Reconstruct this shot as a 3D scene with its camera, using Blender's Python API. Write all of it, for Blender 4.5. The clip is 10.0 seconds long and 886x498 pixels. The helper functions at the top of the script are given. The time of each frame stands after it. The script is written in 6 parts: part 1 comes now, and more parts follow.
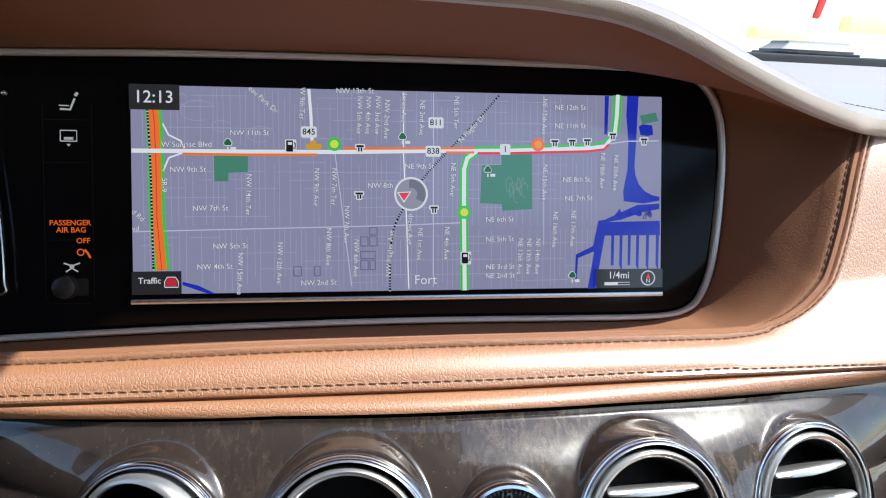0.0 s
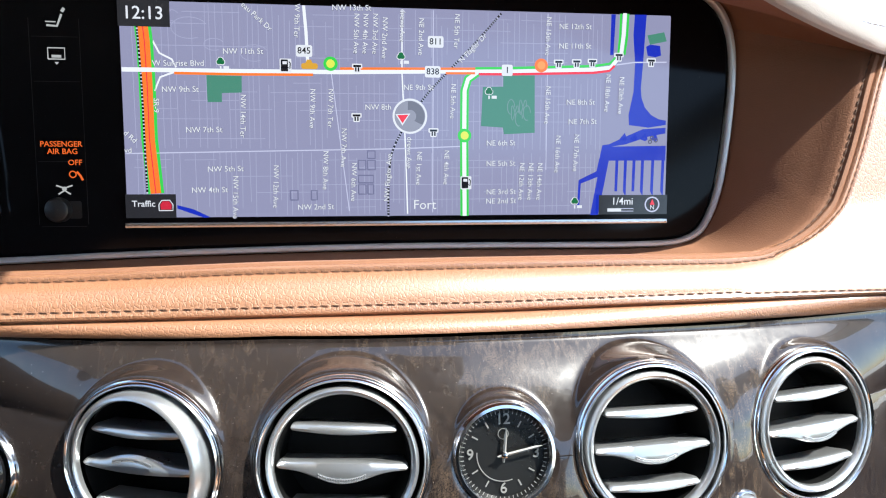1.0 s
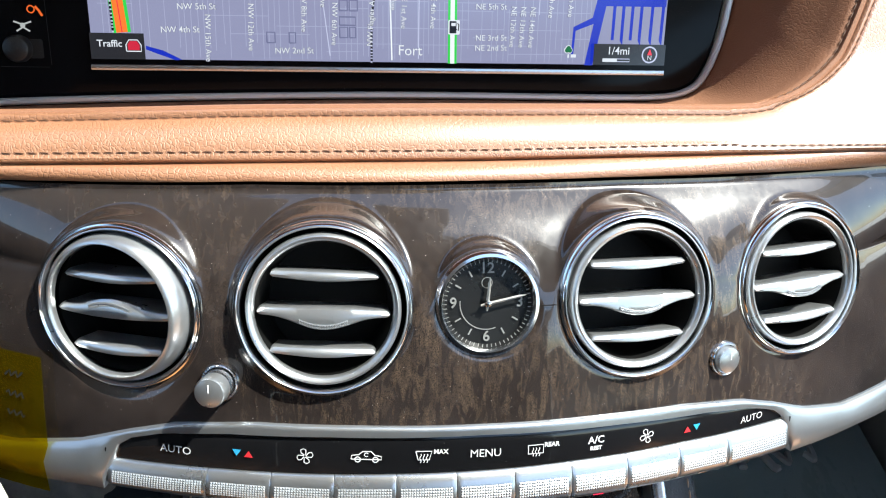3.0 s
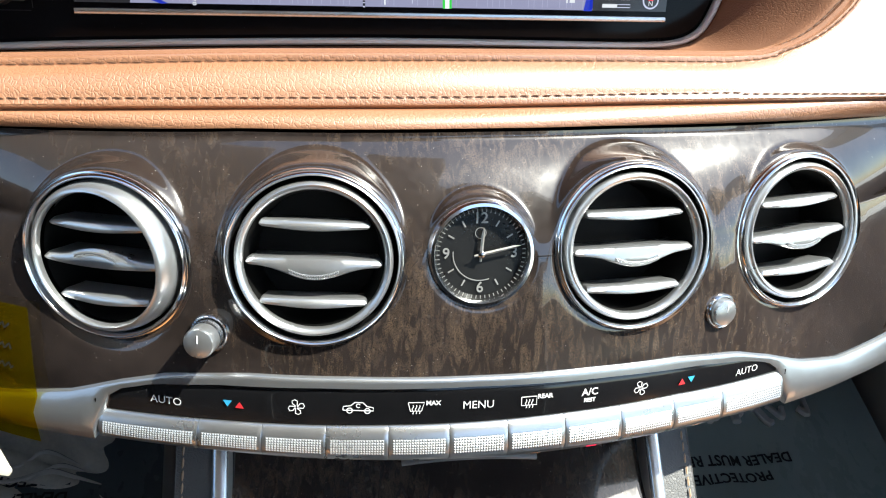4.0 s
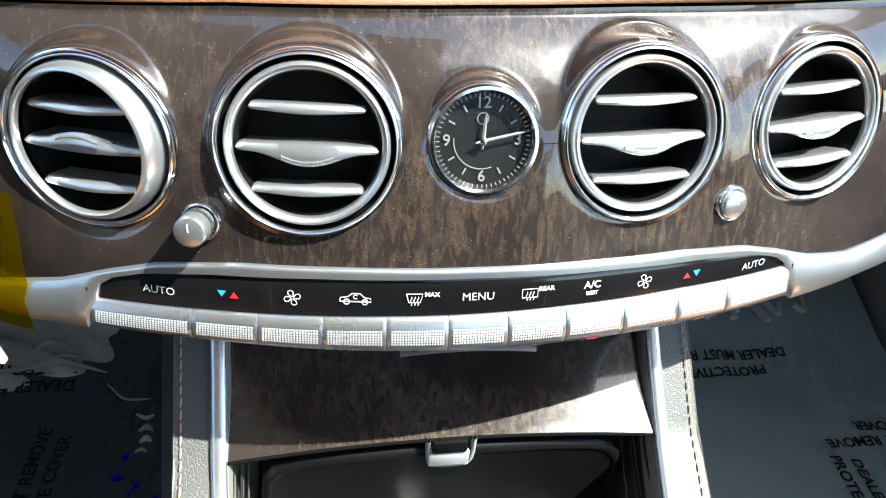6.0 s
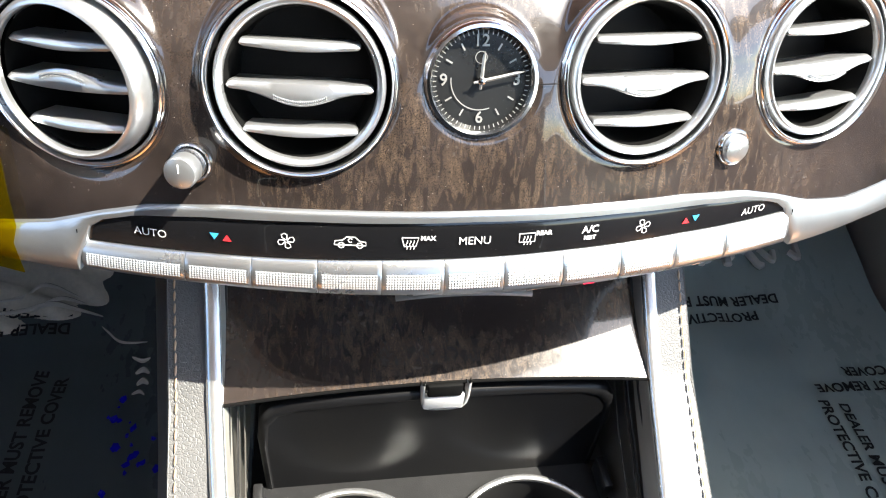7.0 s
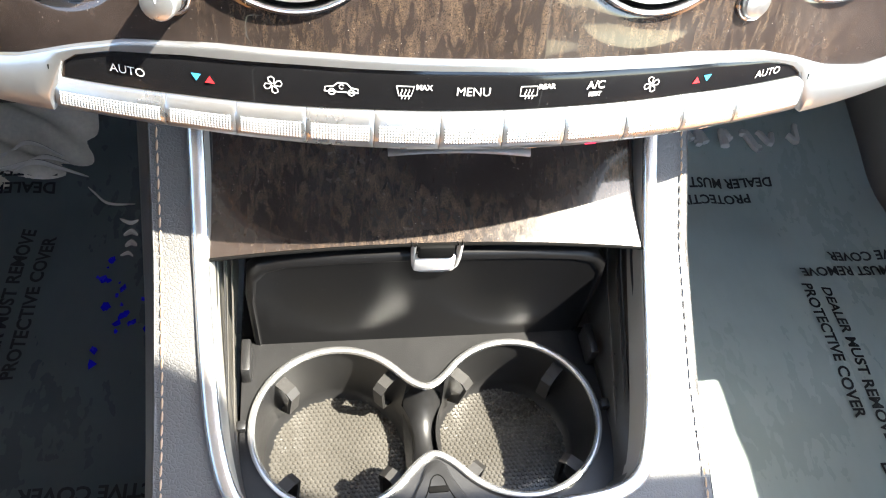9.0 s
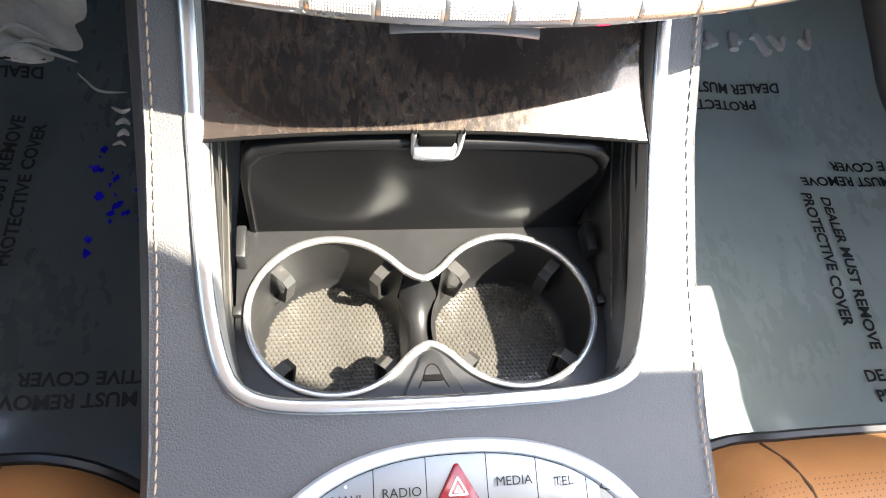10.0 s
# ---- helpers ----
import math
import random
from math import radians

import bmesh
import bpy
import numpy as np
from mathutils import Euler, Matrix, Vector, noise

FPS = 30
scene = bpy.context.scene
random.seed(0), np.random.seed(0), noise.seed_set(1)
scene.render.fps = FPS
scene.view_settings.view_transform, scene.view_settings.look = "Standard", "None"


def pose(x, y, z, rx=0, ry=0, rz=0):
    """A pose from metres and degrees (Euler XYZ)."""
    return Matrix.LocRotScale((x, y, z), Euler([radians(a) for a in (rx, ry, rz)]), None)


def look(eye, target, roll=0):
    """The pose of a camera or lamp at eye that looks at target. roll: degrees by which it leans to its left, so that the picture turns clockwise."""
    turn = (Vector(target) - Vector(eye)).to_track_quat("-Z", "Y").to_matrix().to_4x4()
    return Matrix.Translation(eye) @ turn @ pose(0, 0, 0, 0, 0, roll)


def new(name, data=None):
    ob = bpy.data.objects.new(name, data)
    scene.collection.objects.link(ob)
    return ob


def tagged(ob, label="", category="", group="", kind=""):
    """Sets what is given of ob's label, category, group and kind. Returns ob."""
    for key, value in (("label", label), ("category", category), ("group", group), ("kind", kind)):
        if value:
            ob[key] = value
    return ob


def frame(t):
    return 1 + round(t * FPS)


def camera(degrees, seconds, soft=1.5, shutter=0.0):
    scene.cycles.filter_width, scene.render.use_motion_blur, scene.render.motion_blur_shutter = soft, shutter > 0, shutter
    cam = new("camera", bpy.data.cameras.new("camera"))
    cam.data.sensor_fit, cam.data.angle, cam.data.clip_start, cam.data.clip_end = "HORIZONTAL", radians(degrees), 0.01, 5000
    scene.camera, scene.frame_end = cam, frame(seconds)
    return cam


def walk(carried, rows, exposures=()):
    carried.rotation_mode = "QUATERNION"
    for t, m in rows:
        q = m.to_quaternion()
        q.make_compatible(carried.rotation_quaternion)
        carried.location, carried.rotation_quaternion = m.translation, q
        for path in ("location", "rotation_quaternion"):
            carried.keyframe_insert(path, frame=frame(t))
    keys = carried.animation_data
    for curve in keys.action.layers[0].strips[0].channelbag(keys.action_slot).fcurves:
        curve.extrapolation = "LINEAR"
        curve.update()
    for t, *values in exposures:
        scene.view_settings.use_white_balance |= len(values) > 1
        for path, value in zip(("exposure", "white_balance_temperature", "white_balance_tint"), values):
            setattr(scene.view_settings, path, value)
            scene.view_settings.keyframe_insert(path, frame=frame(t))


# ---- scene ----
# ---- camera ----
cam = camera(60.5, 10.0, soft=1.1)
PATH = [
    (0.0, -0.0704, 0.0001, 0.9501, 75.20, -2.82, -8.02),
    (0.5, -0.0669, 0.0024, 0.9434, 73.08, -2.84, -7.62),
    (1.0, -0.0653, 0.0039, 0.9385, 70.91, -2.86, -7.48),
    (1.5, -0.0634, 0.0065, 0.9334, 68.21, -3.01, -7.44),
    (2.0, -0.0632, 0.0083, 0.9288, 65.71, -3.43, -7.77),
    (2.5, -0.0632, 0.0090, 0.9266, 63.44, -3.76, -7.98),
    (4.0, -0.0593, 0.0139, 0.9189, 58.15, -4.11, -8.06),
    (4.5, -0.0590, 0.0153, 0.9175, 56.57, -4.16, -8.03),
    (5.0, -0.0604, 0.0196, 0.9168, 53.59, -4.61, -8.15),
    (5.5, -0.0575, 0.0207, 0.9128, 51.82, -4.31, -7.77),
    (7.0, -0.0569, 0.0242, 0.9061, 46.31, -4.87, -7.85),
    (7.5, -0.0582, 0.0250, 0.9032, 43.86, -5.55, -7.88),
    (8.0, -0.0584, 0.0265, 0.8997, 42.05, -5.68, -7.69),
    (8.5, -0.0575, 0.0264, 0.8964, 39.27, -6.02, -7.40),
    (9.0, -0.0566, 0.0256, 0.8915, 37.06, -6.65, -6.90),
    (9.5, -0.0573, 0.0242, 0.8861, 33.18, -7.48, -6.41),
    (9.8, -0.0574, 0.0239, 0.8831, 30.93, -7.69, -6.09),
    (10.0, -0.0574, 0.0239, 0.8811, 29.76, -7.79, -5.78),
]
walk(cam, [(t, pose(x, y, z, a, b, c)) for t, x, y, z, a, b, c in PATH], exposures=[(0.0, 1.02, 6300, 4), (0.6, 1.45, 6250, 4), (1.0, 1.49, 6250, 4), (2.5, 1.5, 6200, 2), (4.5, 1.58, 6500, 1), (5.5, 1.79, 6250, -1), (7.0, 2.38, 6800, 6), (8.0, 2.65, 6850, 6), (9.0, 2.99, 7000, 6), (10.0, 3.21, 7150, 7)])

# ---- light ----
TO_SUN = Vector((0.60, -0.24, 1.0)).normalized()
world = bpy.data.worlds.new("daylight")
scene.world = world
world.use_nodes = True
sky = world.node_tree.nodes.new("ShaderNodeTexSky")
sky.sky_type, sky.sun_disc = "NISHITA", False
sky.sun_elevation = math.asin(TO_SUN.z)
sky.sun_rotation = math.atan2(TO_SUN.x, TO_SUN.y)
world.node_tree.links.new(sky.outputs[0], world.node_tree.nodes["Background"].inputs[0])
world.node_tree.nodes["Background"].inputs[1].default_value = 0.145
sun = new("sun", bpy.data.lights.new("sun", "SUN"))
sun.data.energy, sun.data.angle, sun.data.color = 4.1, radians(0.53), (1.0, 0.95, 0.88)
sun.matrix_world = look(TO_SUN * 20, (0, 0, 0))


# ---- materials ----
def material(name, base, rough=0.5, metal=0.0, coat=0.0, spread=0.12, patch=25.0, grain=0.0, size=400.0, kind="noise",
             rough_spread=0.1, dust=0.0, coat_rough=0.03, stretch=(1, 1, 1), depth=0.0004, turn=0, coat_ior=1.5):
    m = bpy.data.materials.new(name)
    m.use_nodes = True
    n, l = m.node_tree.nodes, m.node_tree.links
    s = n["Principled BSDF"]
    s.inputs["Metallic"].default_value = metal
    s.inputs["Coat Weight"].default_value = coat
    s.inputs["Coat Roughness"].default_value = coat_rough
    s.inputs["Coat IOR"].default_value = coat_ior
    co = n.new("ShaderNodeTexCoord")
    mp = n.new("ShaderNodeMapping")
    mp.inputs["Scale"].default_value = stretch
    mp.inputs["Rotation"].default_value = (0, 0, radians(turn))
    l.new(co.outputs["Object"], mp.inputs[0])
    big, small = n.new("ShaderNodeTexNoise"), n.new("ShaderNodeTexNoise")
    big.inputs["Scale"].default_value, small.inputs["Scale"].default_value = patch, patch * 14
    big.inputs["Detail"].default_value, small.inputs["Detail"].default_value = 4, 2
    l.new(mp.outputs[0], big.inputs[0]), l.new(mp.outputs[0], small.inputs[0])
    mix = n.new("ShaderNodeMath")
    mix.operation = "MULTIPLY_ADD"
    mix.inputs[1].default_value = 0.35
    l.new(small.outputs[0], mix.inputs[0]), l.new(big.outputs[0], mix.inputs[2])
    ramp = n.new("ShaderNodeMapRange")
    ramp.inputs[1].default_value, ramp.inputs[2].default_value = 0.35, 1.0
    ramp.inputs[3].default_value, ramp.inputs[4].default_value = 1 - spread, 1 + spread
    l.new(mix.outputs[0], ramp.inputs[0])
    tone = n.new("ShaderNodeVectorMath")
    tone.operation = "SCALE"
    tone.inputs[0].default_value = base
    l.new(ramp.outputs[0], tone.inputs["Scale"])
    colour = tone.outputs[0]
    rr = n.new("ShaderNodeMapRange")
    rr.inputs[1].default_value, rr.inputs[2].default_value = 0.35, 1.0
    rr.inputs[3].default_value, rr.inputs[4].default_value = max(0.02, rough - rough_spread), rough + rough_spread
    l.new(mix.outputs[0], rr.inputs[0]), l.new(rr.outputs[0], s.inputs["Roughness"])
    if dust:
        v = n.new("ShaderNodeTexVoronoi")
        v.inputs["Scale"].default_value = 480
        l.new(co.outputs["Object"], v.inputs[0])
        near = n.new("ShaderNodeMapRange")
        near.inputs[1].default_value, near.inputs[2].default_value = 0.035, 0.07
        near.inputs[3].default_value, near.inputs[4].default_value = dust, 0.0
        l.new(v.outputs["Distance"], near.inputs[0])
        some = n.new("ShaderNodeMath")
        some.operation = "GREATER_THAN"
        some.inputs[1].default_value = 0.48
        sep = n.new("ShaderNodeSeparateColor")
        l.new(v.outputs["Color"], sep.inputs[0]), l.new(sep.outputs[0], some.inputs[0])
        both = n.new("ShaderNodeMath")
        both.operation = "MULTIPLY"
        l.new(some.outputs[0], both.inputs[0]), l.new(near.outputs[0], both.inputs[1])
        mc = n.new("ShaderNodeMix")
        mc.data_type = "RGBA"
        mc.inputs[7].default_value = (0.75, 0.72, 0.68, 1)
        l.new(both.outputs[0], mc.inputs[0]), l.new(colour, mc.inputs[6])
        colour = mc.outputs[2]
    l.new(colour, s.inputs["Base Color"])
    if grain:
        if kind == "leather":
            warp = n.new("ShaderNodeTexNoise")
            warp.inputs["Scale"].default_value = size * 0.5
            l.new(co.outputs["Object"], warp.inputs[0])
            add = n.new("ShaderNodeVectorMath")
            add.operation = "MULTIPLY_ADD"
            add.inputs[1].default_value = (1.2 / size,) * 3
            l.new(warp.outputs["Color"], add.inputs[0]), l.new(mp.outputs[0], add.inputs[2])
            t = n.new("ShaderNodeTexVoronoi")
            t.feature = "DISTANCE_TO_EDGE"
            t.inputs["Scale"].default_value = size
            l.new(add.outputs[0], t.inputs[0])
            flat = n.new("ShaderNodeMapRange")
            flat.inputs[1].default_value, flat.inputs[2].default_value = 0.0, 0.17
            l.new(t.outputs["Distance"], flat.inputs[0])
            height = flat.outputs[0]
        else:
            t = n.new("ShaderNodeTexNoise")
            t.inputs["Scale"].default_value, t.inputs["Detail"].default_value = size, 3
            l.new(mp.outputs[0], t.inputs[0])
            height = t.outputs[0]
        b = n.new("ShaderNodeBump")
        b.inputs["Strength"].default_value, b.inputs["Distance"].default_value = grain, depth
        l.new(height, b.inputs["Height"]), l.new(b.outputs[0], s.inputs["Normal"])

    return m


def glow(name, colour, strength=1.0):
    m = bpy.data.materials.new(name)
    m.use_nodes = True
    s = m.node_tree.nodes["Principled BSDF"]
    s.inputs["Base Color"].default_value = (0.01, 0.01, 0.012, 1)
    s.inputs["Roughness"].default_value = 0.12
    s.inputs["Emission Color"].default_value = (*colour, 1)
    s.inputs["Emission Strength"].default_value = strength * 0.395
    return m


def walnut():
    """Dark lacquered burr: brown ground, pale chatoyant streaks, clear coat and a little dust."""
    m = material("dark_walnut", (0.027, 0.0205, 0.0185), 0.22, 0, 1.0, 0.6, 22, 0.0, dust=0.8, coat_ior=1.6)
    n, l = m.node_tree.nodes, m.node_tree.links
    s = n["Principled BSDF"]
    s.inputs["Specular IOR Level"].default_value = 0.35
    before = s.inputs["Base Color"].links[0].from_socket
    co = n.new("ShaderNodeTexCoord")
    mp = n.new("ShaderNodeMapping")
    mp.inputs["Scale"].default_value = (1.0, 0.4, 0.24)
    mp.inputs["Rotation"].default_value = (0, radians(12), 0)
    l.new(co.outputs["Object"], mp.inputs[0])
    streak = n.new("ShaderNodeTexNoise")
    streak.inputs["Scale"].default_value, streak.inputs["Detail"].default_value = 330, 6
    streak.inputs["Distortion"].default_value = 0.9
    l.new(mp.outputs[0], streak.inputs[0])
    where = n.new("ShaderNodeTexNoise")
    where.inputs["Scale"].default_value = 14
    l.new(co.outputs["Object"], where.inputs[0])
    speck = n.new("ShaderNodeTexNoise")
    speck.inputs["Scale"].default_value = 2400
    l.new(co.outputs["Object"], speck.inputs[0])
    a = n.new("ShaderNodeMapRange")
    a.inputs[1].default_value, a.inputs[2].default_value = 0.42, 0.86
    l.new(streak.outputs[0], a.inputs[0])
    b = n.new("ShaderNodeMapRange")
    b.inputs[1].default_value, b.inputs[2].default_value = 0.36, 0.58
    l.new(where.outputs[0], b.inputs[0])
    c = n.new("ShaderNodeMapRange")
    c.inputs[1].default_value, c.inputs[2].default_value = 0.38, 0.66
    l.new(speck.outputs[0], c.inputs[0])
    p1, p2 = n.new("ShaderNodeMath"), n.new("ShaderNodeMath")
    p1.operation = p2.operation = "MULTIPLY"
    l.new(a.outputs[0], p1.inputs[0]), l.new(b.outputs[0], p1.inputs[1])
    l.new(p1.outputs[0], p2.inputs[0]), l.new(c.outputs[0], p2.inputs[1])
    sep = n.new("ShaderNodeSeparateXYZ")
    l.new(co.outputs["Object"], sep.inputs[0])
    far, fade = n.new("ShaderNodeMath"), n.new("ShaderNodeMapRange")
    far.operation = "SUBTRACT"
    far.inputs[1].default_value = 0.03
    size = n.new("ShaderNodeMath")
    size.operation = "ABSOLUTE"
    l.new(sep.outputs[0], far.inputs[0]), l.new(far.outputs[0], size.inputs[0])
    fade.inputs[1].default_value, fade.inputs[2].default_value = 0.06, 0.16
    fade.inputs[3].default_value, fade.inputs[4].default_value = 1.0, 0.22
    l.new(size.outputs[0], fade.inputs[0])
    p3 = n.new("ShaderNodeMath")
    p3.operation = "MULTIPLY"
    l.new(p2.outputs[0], p3.inputs[0]), l.new(fade.outputs[0], p3.inputs[1])
    mc = n.new("ShaderNodeMix")
    mc.data_type = "RGBA"
    mc.inputs[7].default_value = (0.24, 0.165, 0.105, 1)
    shine = n.new("ShaderNodeMapRange")
    shine.inputs[3].default_value, shine.inputs[4].default_value = 0.35, 1.0
    l.new(p3.outputs[0], shine.inputs[0]), l.new(shine.outputs[0], s.inputs["Specular IOR Level"])
    l.new(p3.outputs[0], mc.inputs[0]), l.new(before, mc.inputs[6])
    l.new(mc.outputs[2], s.inputs["Base Color"])
    return m


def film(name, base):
    """Crinkled film over dark carpet; base carries the light or shade of its footwell."""
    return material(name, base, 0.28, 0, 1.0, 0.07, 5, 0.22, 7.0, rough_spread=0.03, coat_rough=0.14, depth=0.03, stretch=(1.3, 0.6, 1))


WOOD = walnut()
TAN = material("tan_leather", (0.37, 0.168, 0.083), 0.5, 0, 1.0, 0.08, 12, 0.42, 470, "leather", depth=0.0004, stretch=(1.25, 1, 0.75), coat_rough=0.35, coat_ior=2.1)
# Lit copy of the tan leather: paler base and sheen stand for glare.
TAN_LIT = material("tan_leather_lit", (0.31, 0.225, 0.175), 0.5, 0, 1.0, 0.08, 12, 0.4, 800, "leather", depth=0.0004, coat_rough=0.42, coat_ior=2.2)
TAN_LIT.node_tree.nodes["Principled BSDF"].inputs["Sheen Weight"].default_value = 0.9
TAN_LIT.node_tree.nodes["Principled BSDF"].inputs["Sheen Roughness"].default_value = 0.4
TAN_SMOOTH = material("tan_leather_roll", (0.37, 0.168, 0.083), 0.5, 0, 1.0, 0.08, 12, 0.42, 470, "leather", coat_rough=0.38, coat_ior=1.9)
# Matt copy of the tan leather, darkened to carry the recess shade.
TAN_SHADED = material("tan_leather_shaded", (0.25, 0.118, 0.066), 0.7, 0, 0, 0.08, 12, 0.3, 620, "leather", depth=0.0003)
TAN_SHADED.node_tree.nodes["Principled BSDF"].inputs["Specular IOR Level"].default_value = 0.3
SEAT = material("cognac_leather", (0.50, 0.22, 0.078), 0.42, 0, 0, 0.12, 10, 0.3, 500, "leather")
GREY_LEATHER = material("grey_leather", (0.092, 0.091, 0.090), 0.55, 0, 0.6, 0.12, 14, 0.55, 520, "leather", depth=0.0004, coat_rough=0.42, coat_ior=1.65)
THREAD = material("tan_thread", (0.52, 0.36, 0.24), 0.7, 0, 0, 0.2, 60)
DARK_THREAD = material("brown_thread", (0.11, 0.055, 0.032), 0.7, 0, 0, 0.2, 60)
CHROME = material("polished_chrome", (0.82, 0.83, 0.85), 0.12, 1, 0, 0.04, 30, rough_spread=0.05)
SATIN = material("satin_silver", (0.66, 0.67, 0.69), 0.26, 1, 0, 0.06, 30, 0.08, 900, rough_spread=0.05)
SILVER = material("silver_paint", (0.47, 0.48, 0.49), 0.30, 0.85, 0.3, 0.06, 20, 0.05, 1200, rough_spread=0.05)
VENT_SILVER = material("vent_silver", (0.62, 0.63, 0.64), 0.30, 0.85, 0.1, 0.05, 30, 0.05, 900, rough_spread=0.05)
TRIM_SILVER = material("bright_trim", (0.72, 0.72, 0.72), 0.36, 0.4, 0.3, 0.05, 30)
KNOB = material("knob_silver", (0.46, 0.47, 0.48), 0.30, 0.8, 0.2, 0.08, 60, rough_spread=0.06)
KEY = material("key_silver", (0.36, 0.37, 0.365), 0.36, 0.85, 0.0, 0.05, 30)
BUTTON = material("silver_button", (0.58, 0.59, 0.60), 0.28, 0.93, 0.0, 0.03, 30, rough_spread=0.02)
KNURL = material("knurled_silver", (0.62, 0.63, 0.64), 0.32, 0.7, 0, 0.05, 30)
GLOSS_BLACK = material("gloss_black", (0.005, 0.005, 0.006), 0.1, 0, 0, 0.3, 12, rough_spread=0.04, dust=0.1)
GLOSS_BLACK.node_tree.nodes["Principled BSDF"].inputs["Specular IOR Level"].default_value = 0.12
STRIP_BLACK = material("strip_black", (0.008, 0.008, 0.009), 0.14, 0, 0.3, 0.3, 20, rough_spread=0.05, dust=0.35)
PLASTIC = material("black_plastic", (0.016, 0.016, 0.0165), 0.36, 0, 0, 0.2, 20, 0.25, 1500, dust=0.3)
RIM_METAL = material("rim_metal", (0.80, 0.81, 0.82), 0.24, 0.9, 0, 0.04, 30, rough_spread=0.04)
FLAP = material("flap_plastic", (0.006, 0.006, 0.0065), 0.33, 0, 0, 0.2, 20, 0.0, dust=0.2, rough_spread=0.02)
FLAP.node_tree.nodes["Principled BSDF"].inputs["Specular IOR Level"].default_value = 0.2
DEEP_BLACK = material("duct_black", (0.0025, 0.0025, 0.0025), 0.8, 0, 0, 0.2, 20)
DUCT = material("duct_plastic", (0.003, 0.003, 0.003), 0.6, 0, 0, 0.3, 60, dust=0.05)
DUCT.node_tree.nodes["Principled BSDF"].inputs["Specular IOR Level"].default_value = 0.2
DEEP_BLACK.node_tree.nodes["Principled BSDF"].inputs["Specular IOR Level"].default_value = 0.15
RUBBER = material("black_rubber", (0.022, 0.021, 0.02), 0.55, 0, 0, 0.2, 30, 0.2, 700)
RAIL = material("rail_satin", (0.46, 0.44, 0.40), 0.38, 0.55, 0, 0.08, 40, 0.05, 900)
WELL = material("well_plastic", (0.075, 0.07, 0.062), 0.34, 0, 0.3, 0.15, 30, 0.1, 900, dust=0.1)
MAT_RUBBER = material("studded_rubber", (0.062, 0.058, 0.051), 0.30, 0, 0.4, 0.2, 30, 0.15, 900)
# Shaded and lit copies of one film: footwell light is in the base.
FILM_SHADED = film("film_shaded_copy", (0.12, 0.145, 0.158))
FILM_LIT = film("film_lit_copy", (0.40, 0.48, 0.465))
INK = material("black_ink", (0.020, 0.022, 0.023), 0.5, 0, 0, 0.2, 60)
CARPET = material("dark_carpet", (0.010, 0.011, 0.012), 0.9, 0, 0, 0.3, 30, 0.6, 800)
# Lining out of view, kept pale so that it bounces fill light.
HEADLINER = material("pale_headliner", (0.42, 0.415, 0.405), 0.9, 0, 0, 0.05, 30, 0.2, 600)
# For walls out of view, dark so that the lacquer mirrors little.
DARK_TRIM = material("dark_trim", (0.045, 0.04, 0.037), 0.8, 0, 0, 0.1, 8)
CONCRETE = material("pale_concrete", (0.70, 0.69, 0.65), 0.9, 0, 0, 0.1, 0.6, 0.3, 20)
YELLOW_PAINT = material("yellow_paint", (0.85, 0.78, 0.36), 0.6, 0, 0, 0.1, 2)
RED_PAINT = material("red_paint", (0.55, 0.03, 0.025), 0.45, 0, 0, 0.1, 8)
HAZARD_RED = material("red_lens", (0.30, 0.006, 0.012), 0.2, 0, 0.8, 0.1, 40)
PAPER = material("cream_paper", (0.72, 0.66, 0.54), 0.8, 0, 0, 0.06, 30)
WHITE_INK = material("white_print", (0.78, 0.78, 0.78), 0.5, 0, 0, 0.05, 60)
BLUE_INK = material("blue_print", (0.05, 0.42, 0.75), 0.5, 0, 0, 0.05, 60)
RED_INK = material("red_print", (0.75, 0.03, 0.04), 0.5, 0, 0, 0.05, 60)
DIAL = material("dial_black", (0.012, 0.012, 0.012), 0.3, 0, 0, 0.2, 40)
DIAL_SILVER = material("dial_silver", (0.48, 0.465, 0.44), 0.35, 0.6, 0, 0.05, 40)
GREY_VENT = material("grey_vent_plastic", (0.30, 0.30, 0.30), 0.6, 0, 0, 0.1, 40)
BLUE_STRAY = material("stray_blue", (0.01, 0.01, 0.75), 0.25, 0, 0.5, 0.1, 40)


def tinted(name, colour, clear, body=None):
    m = bpy.data.materials.new(name)
    m.use_nodes = True
    n, l = m.node_tree.nodes, m.node_tree.links
    s = n["Principled BSDF"]
    s.inputs["Base Color"].default_value, s.inputs["Roughness"].default_value = (*(body or colour), 1), 0.12
    t, mix = n.new("ShaderNodeBsdfTransparent"), n.new("ShaderNodeMixShader")
    t.inputs[0].default_value = (*colour, 1)
    mix.inputs[0].default_value = clear
    l.new(s.outputs[0], mix.inputs[1]), l.new(t.outputs[0], mix.inputs[2])
    l.new(mix.outputs[0], n["Material Output"].inputs[0])
    return m


# Yellow mirrored in lacquer and silver, put on as a see-through tint.
YELLOW_MIRRORED = tinted("yellow_reflection_tint", (0.85, 0.72, 0.03), 0.94, (0.30, 0.25, 0.012))
CLOCK_GLASS = tinted("clock_glass", (0.97, 0.97, 0.97), 0.95, (0.0, 0.0, 0.0))


# ---- mesh helpers ----
def thing(name, label, category, group="", at=(0, 0, 0), kind=""):
    ob = new(name)
    ob.empty_display_size = 0.02
    ob.matrix_basis = at if isinstance(at, Matrix) else Matrix.Translation(at)
    return tagged(ob, label, category, group, kind)


def base_of(ob):
    while ob.parent:
        ob = ob.parent
    return ob.matrix_basis


